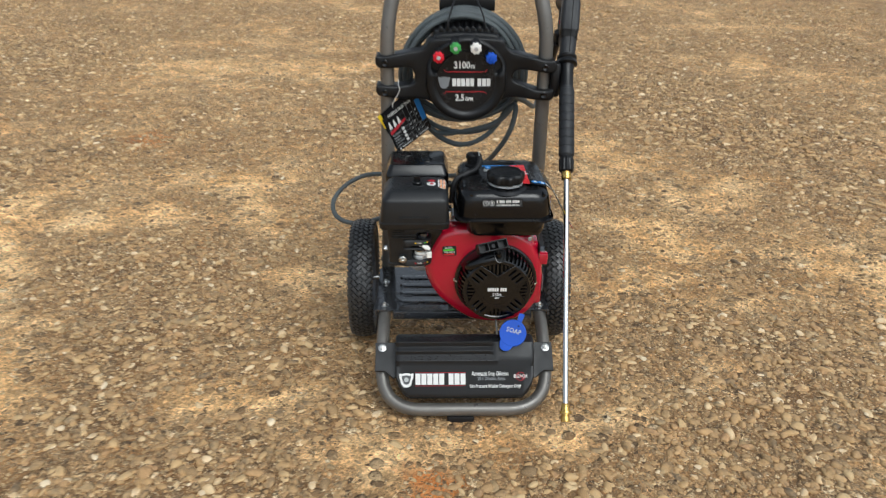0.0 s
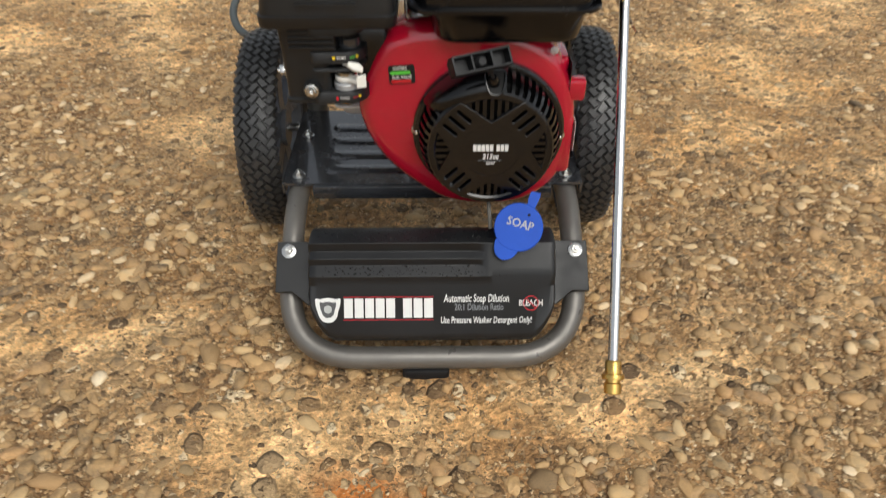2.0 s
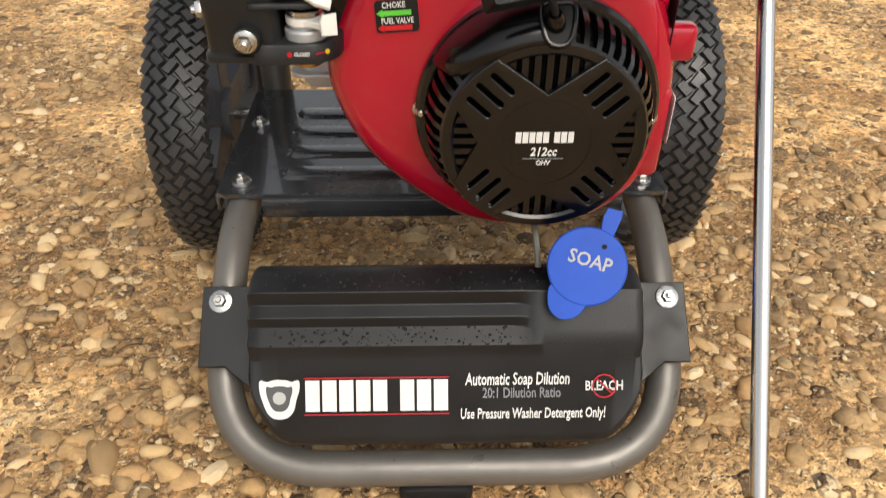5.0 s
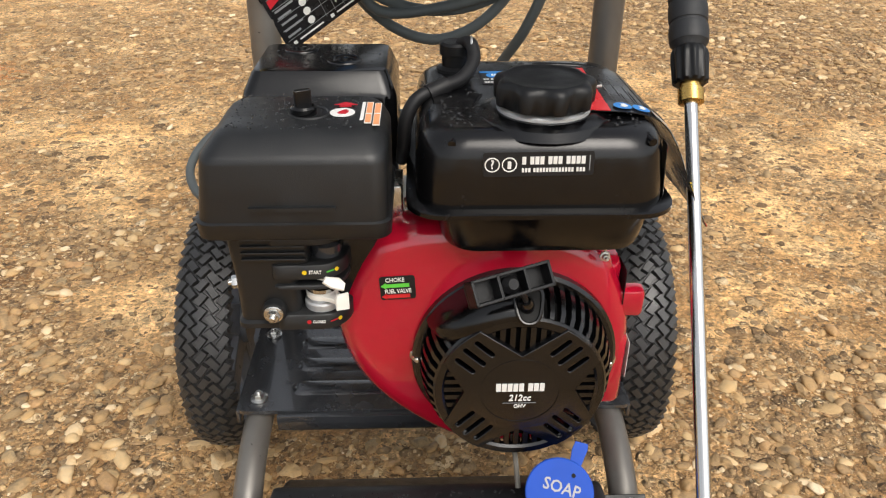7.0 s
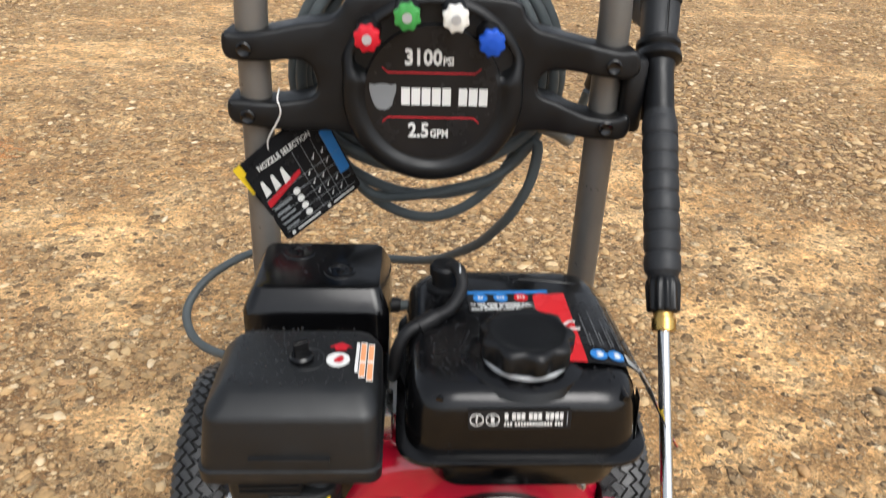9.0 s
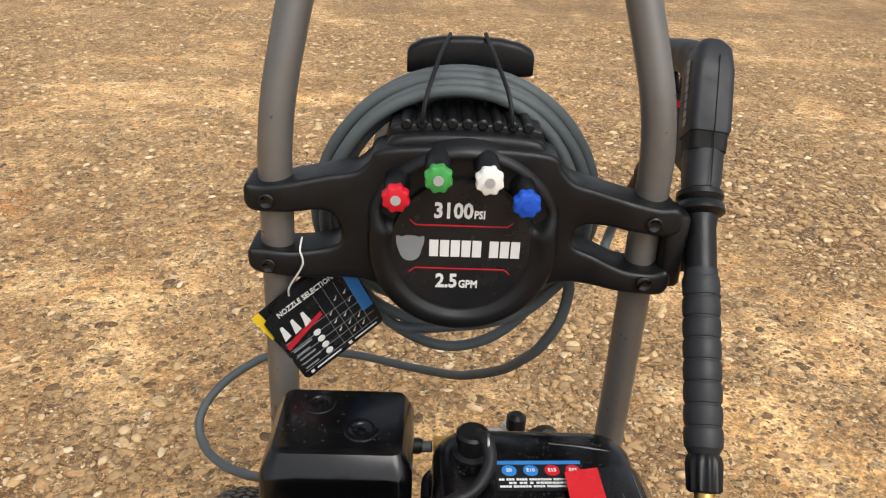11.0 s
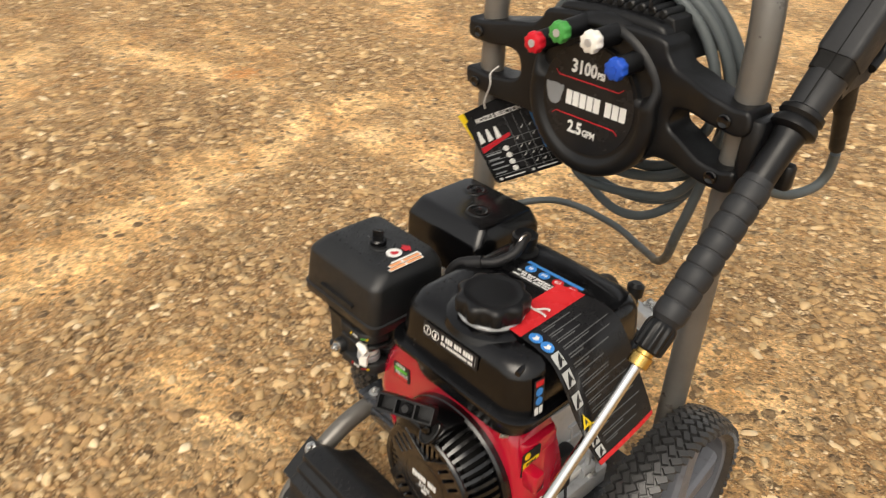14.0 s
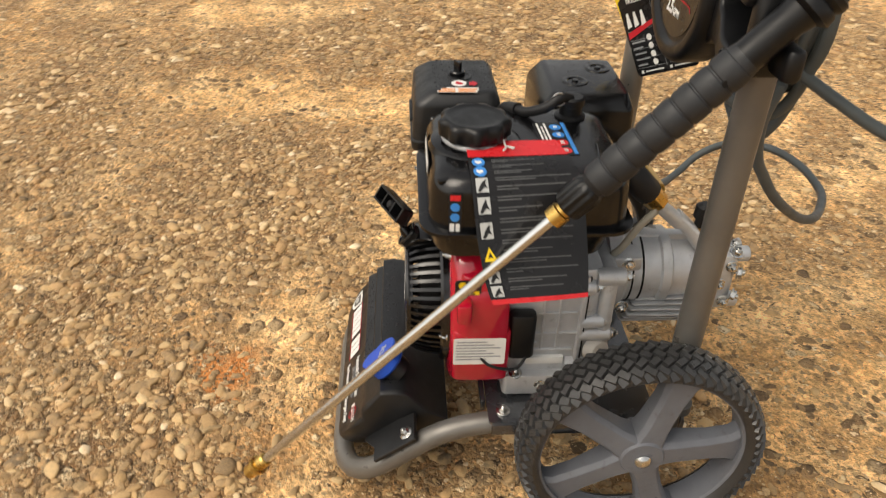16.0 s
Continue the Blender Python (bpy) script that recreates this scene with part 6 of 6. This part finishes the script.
part("card", slab(rect(0, w * 0.96, 0, h * 0.98), m_y, 0.0007), CARD, yellow_tag)
printed("yellow_edge", [rect(-0.001, w * 0.075, h * 0.62, h * 0.985)], m_y @ Matrix.Translation((0, 0, 0.0008)), INK_Y, yellow_tag)


# ---- safety card draped over the tank ----
def drape(u, v):
    """u along the card from the cap over the side (0 to 1), v from its front edge to its rear edge (0 to 1)."""
    line = curve_points([(0.096, 0, 0.4660), (0.118, 0, 0.4650), (0.140, 0, 0.4635), (0.160, 0, 0.4570), (0.176, 0, 0.4370), (0.188, 0, 0.413), (0.199, 0, 0.392), (0.209, 0, 0.372), (0.215, 0, 0.358)], 6)
    f = u * (len(line) - 1)
    i = min(int(f), len(line) - 2)
    p = line[i].lerp(line[i + 1], f - i)
    y0, y1 = -0.200 + 0.022 * u - 0.008 * math.sin(3 * u), -0.108 + 0.028 * u * (1 - u) + 0.022 * u
    wave = 0.003 * math.sin(6 * u + 2.0 * v) * u
    return Vector((p.x + 0.010 * (1 - v) * u + wave, y0 + (y1 - y0) * v, p.z + 0.006 * (v - 0.4) * (1 - u) * 0.3 + 0.010 * u * (v - 0.5) * 0.4))


def drape_normal(u, v):
    a = drape(min(1, u + 0.01), v) - drape(max(0, u - 0.01), v)
    b = drape(u, min(1, v + 0.01)) - drape(u, max(0, v - 0.01))
    return a.cross(b).normalized()


def drape_patch(bm, u0, u1, v0, v1, lift, thick=0.0005, nu=24, nv=5):
    nu, nv = max(2, int(nu * (u1 - u0)) + 1), max(1, int(nv * (v1 - v0)) + 1)
    top, low = [], []
    for i in range(nu + 1):
        for rows, d in ((top, lift + thick), (low, lift)):
            rows.append([bm.verts.new(drape(u0 + (u1 - u0) * i / nu, v0 + (v1 - v0) * j / nv) + drape_normal(u0 + (u1 - u0) * i / nu, v0 + (v1 - v0) * j / nv) * d) for j in range(nv + 1)])
    for i in range(nu):
        for j in range(nv):
            bm.faces.new((top[i][j], top[i + 1][j], top[i + 1][j + 1], top[i][j + 1]))
            bm.faces.new((low[i][j + 1], low[i + 1][j + 1], low[i + 1][j], low[i][j]))
        for j in (0, nv):
            bm.faces.new((top[i][j], low[i][j], low[i + 1][j], top[i + 1][j]))
    for i in (0, nu):
        for j in range(nv):
            bm.faces.new((top[i][j], top[i][j + 1], low[i][j + 1], low[i][j]))
    return bm


card = thing("safety_card", "black and red safety card draped over the fuel tank", "hang tag")
part("card_sheet", drape_patch(bmesh.new(), 0, 1, 0, 1, 0.0, 0.0006, 40, 10), CARD, card, "black glossy card")
part("red_head", drape_patch(bmesh.new(), 0.0, 0.165, 0, 1, 0.0007), CARD_R, card)
part("red_foot", drape_patch(bmesh.new(), 0.962, 1.0, 0, 1, 0.0007), CARD_R, card)


def drape_print(name, outline, ink, lift, parent):
    """A printed shape on the draped card, its outline in card units."""
    rings = [[drape(u, v) + drape_normal(u, v) * h for u, v in outline] for h in (lift, lift + 0.0003)]
    return part(name, loft(bmesh.new(), rings), ink, parent)


def round_at(u, v, r, n=16):
    return [(u + r * 0.62 * math.cos(2 * math.pi * i / n), v + r * math.sin(2 * math.pi * i / n)) for i in range(n)]


for k, (kind, u) in enumerate((("disc", 0.222), ("disc", 0.300), ("box", 0.385), ("box", 0.480), ("box", 0.590), ("sign", 0.705), ("box", 0.815), ("box", 0.905))):
    v = 0.092
    if kind == "disc":
        pic = drape_print("pictogram", round_at(u, v, 0.062), INK_B, 0.0016, card)
        drape_print("pictogram_mark", [(u - 0.014, v - 0.03), (u + 0.006, v - 0.036), (u + 0.020, v - 0.008), (u + 0.010, v + 0.030), (u - 0.010, v + 0.022), (u - 0.004, v - 0.004)], INK_W, 0.0021, pic)
    elif kind == "sign":
        pic = drape_print("pictogram", [(u - 0.038, v), (u + 0.034, v - 0.062), (u + 0.034, v + 0.062)], INK_Y, 0.0016, card)
        drape_print("pictogram_mark", [(u - 0.014, v), (u + 0.022, v - 0.026), (u + 0.012, v), (u + 0.022, v + 0.026)], INK_K, 0.0021, pic)
    else:
        pic = drape_print("pictogram", [(u - 0.037, v - 0.056), (u - 0.037, v + 0.056), (u + 0.037, v + 0.056), (u + 0.037, v - 0.056)], PALE, 0.0016, card)
        w0 = 0.012 * ((k * 7) % 3 - 1)
        drape_print("pictogram_mark", [(u - 0.030, v + 0.030 + w0), (u - 0.006, v - 0.010), (u + 0.030, v - 0.044), (u + 0.034, v - 0.020), (u + 0.010, v + 0.016), (u + 0.020, v + 0.046), (u - 0.004, v + 0.026)], INK_K, 0.0021, pic)
rng = random.Random(4)
for k in range(15):
    bm = bmesh.new()
    u = 0.200 + k * 0.0485
    for r in range(2):
        v1 = 0.55 + 0.4 * rng.random() if r == 0 else 0.35 + 0.3 * rng.random()
        drape_patch(bm, u + r * 0.014, u + r * 0.014 + 0.006, 0.22, v1, 0.0007, 0.0003)
    part("print_line", bm, INK_D, card)
eye = drape(0.06, 0.42) + Vector((0, 0, 0.0015))
part("tie", pipe(curve_points([eye + Vector((-0.014, -0.014, -0.004)), eye + Vector((-0.006, -0.003, 0.004)), eye, eye + Vector((0.012, 0.006, 0.004)), eye + Vector((0.017, 0.004, 0.006))]), 0.0011, 6), STRING, card, "white nylon tie")
part("tie_end", pipe(curve_points([eye, eye + Vector((0.012, -0.002, 0.003)), eye + Vector((0.020, -0.005, 0.005))]), 0.0011, 6), STRING, card)


# ---- gravel ----
def stone_shape(rnd, level):
    """A worn pebble: a ball pressed flat and dented."""
    bm = bmesh.new()
    bmesh.ops.create_icosphere(bm, subdivisions=level, radius=1.0)
    off = Vector((rnd.uniform(-9, 9), rnd.uniform(-9, 9), rnd.uniform(-9, 9)))
    ax = (rnd.uniform(0.85, 1.55), rnd.uniform(0.65, 1.0), rnd.uniform(0.32, 0.62))
    for v in bm.verts:
        d = 1 + 0.42 * noise.noise(v.co * 1.0 + off) + 0.26 * noise.noise(v.co * 2.1 + off)
        v.co = Vector((v.co.x * ax[0] * d, v.co.y * ax[1] * d, v.co.z * ax[2] * d))
    co = np.array([v.co[:] for v in bm.verts])
    fa = np.array([[v.index for v in f.verts] for f in bm.faces])
    bm.free()
    return co, fa


def gravelly(x, y):
    """How thickly the stones lie: 0 to 1."""
    return min(1.0, max(0.03, 1.66 - 2.50 * sandy(x, y)))


def scatter(rnd, n, x0, x1, y0, y1, smin, smax, hole=None, power=3.2):
    out = []
    while len(out) < n:
        x, y = rnd.uniform(x0, x1), rnd.uniform(y0, y1)
        if hole and hole[0] < x < hole[1] and hole[2] < y < hole[3]:
            continue
        thin = 0.3 if math.hypot(x + 0.074, y + 0.530) < 0.055 else 1.0
        if rnd.random() > gravelly(x, y) * thin:
            continue
        s = smin + (smax - smin) * rnd.random() ** power
        out.append((x, y, s))
    return out


def gravel(name, spots, rnd, level, label):
    shapes = [stone_shape(rnd, level) for _ in range(24)]
    vs, fs, base = [], [], 0
    for x, y, s in spots:
        co, fa = shapes[rnd.randrange(24)]
        a, t = rnd.uniform(0, 2 * math.pi), rnd.gauss(0, 0.22)
        ca, sa, ct, st = math.cos(a), math.sin(a), math.cos(t), math.sin(t)
        rot = np.array([[ca, -sa, 0], [sa, ca, 0], [0, 0, 1]]) @ np.array([[1, 0, 0], [0, ct, -st], [0, st, ct]])
        z = ground_height(x, y) + s * rnd.uniform(-0.34, 0.16)
        vs.append(co @ rot.T * s + (x, y, z))
        fs.append(fa + base)
        base += len(co)
    vs, fs = np.concatenate(vs), np.concatenate(fs)
    me = bpy.data.meshes.new(name)
    me.vertices.add(len(vs))
    me.vertices.foreach_set("co", vs.astype(np.float32).ravel())
    me.loops.add(fs.size)
    me.loops.foreach_set("vertex_index", fs.astype(np.int32).ravel())
    me.polygons.add(len(fs))
    me.polygons.foreach_set("loop_start", np.arange(0, fs.size, 3, dtype=np.int32))
    each = len(fs) // len(spots)
    me.polygons.foreach_set("use_smooth", np.repeat(np.array([level > 1 and rnd.random() < 0.7 for _ in spots]), each))
    me.update(calc_edges=True)
    me.validate()
    me.materials.append(STONE_MANY)
    ob = new(name, me)
    ob.parent = ground
    return tagged(ob, label, kind="stuff")


rnd = random.Random(12)
NEAR = (-1.35, 1.25, -1.15, 1.35)
gravel("gravel", scatter(rnd, 11500, *NEAR, 0.0040, 0.0125, power=2.0), rnd, 2, "loose brown and tan river gravel")
gravel("grit", scatter(rnd, 34000, *NEAR, 0.0016, 0.0048, power=1.6), rnd, 1, "small brown grit")
gravel("gravel", scatter(rnd, 58000, -4.4, 3.6, -1.3, 5.2, 0.0060, 0.0185, NEAR, 1.8), rnd, 1, "brown gravel scattered over clay")
pebbles = []
for k in range(10):
    co, fa = stone_shape(rnd, 2)
    me = bpy.data.meshes.new("pebble")
    me.from_pydata([tuple(v) for v in co], [], [tuple(f) for f in fa.tolist()])
    for f in me.polygons:
        f.use_smooth = True
    me.materials.append(STONE_ONE)
    pebbles.append(me)
for x, y, s in scatter(rnd, 290, -0.75, 0.75, -0.72, 0.10, 0.008, 0.017):
    ob = new("pebble", rnd.choice(pebbles))
    ob.parent = ground
    ob.matrix_local = Matrix.Translation((x, y, ground_height(x, y) + s * rnd.uniform(-0.45, 0.0))) @ pose(0, 0, 0, rnd.gauss(0, 12), rnd.gauss(0, 12), rnd.uniform(0, 360)) @ Matrix.Diagonal((s, s, s, 1))


# ---- rain drops on the plastic ----
def rain(parent, n, x0, x1, y0, y1, height, rnd):
    """Small flat domes of water on an upper face; height gives z or None."""
    bm = bmesh.new()
    while n:
        x, y = rnd.uniform(x0, x1), rnd.uniform(y0, y1)
        z = height(x, y)
        if z is None:
            continue
        n -= 1
        r = 0.0005 + 0.0009 * rnd.random() ** 2
        rings = [[Vector((x + q * r * math.cos(a), y + q * r * math.sin(a), z + h * r)) for a in (math.pi * k / 3 for k in range(6))] for q, h in ((1.0, -0.2), (0.85, 0.35), (0.4, 0.62))]
        loft(bm, rings)
    return tagged(part("rain_wetness", bm, WET, parent, "clear rain drops"), kind="stuff")


rain(air, 300, -0.148, -0.056, -0.226, -0.150, lambda x, y: 0.4618, rnd)
rain(tank, 520, 0.004, 0.148, -0.216, -0.056, lambda x, y: None if math.hypot(x - 0.079, y + 0.190) < 0.046 else 0.4597, rnd)
rain(guard, 120, -0.149, -0.047, -0.072, 0.002, lambda x, y: 0.4611, rnd)
rain(soap, 220, -0.130, 0.125, -0.2935, -0.2720, lambda x, y: float(np.interp(y, (-0.2949, -0.2794, -0.270), (0.1545, 0.1562, 0.1550))), rnd)
rain(soap, 200, -0.130, 0.125, -0.3180, -0.3065, lambda x, y: float(np.interp(y, (-0.3182, -0.3061), (0.1242, 0.1312))), rnd)
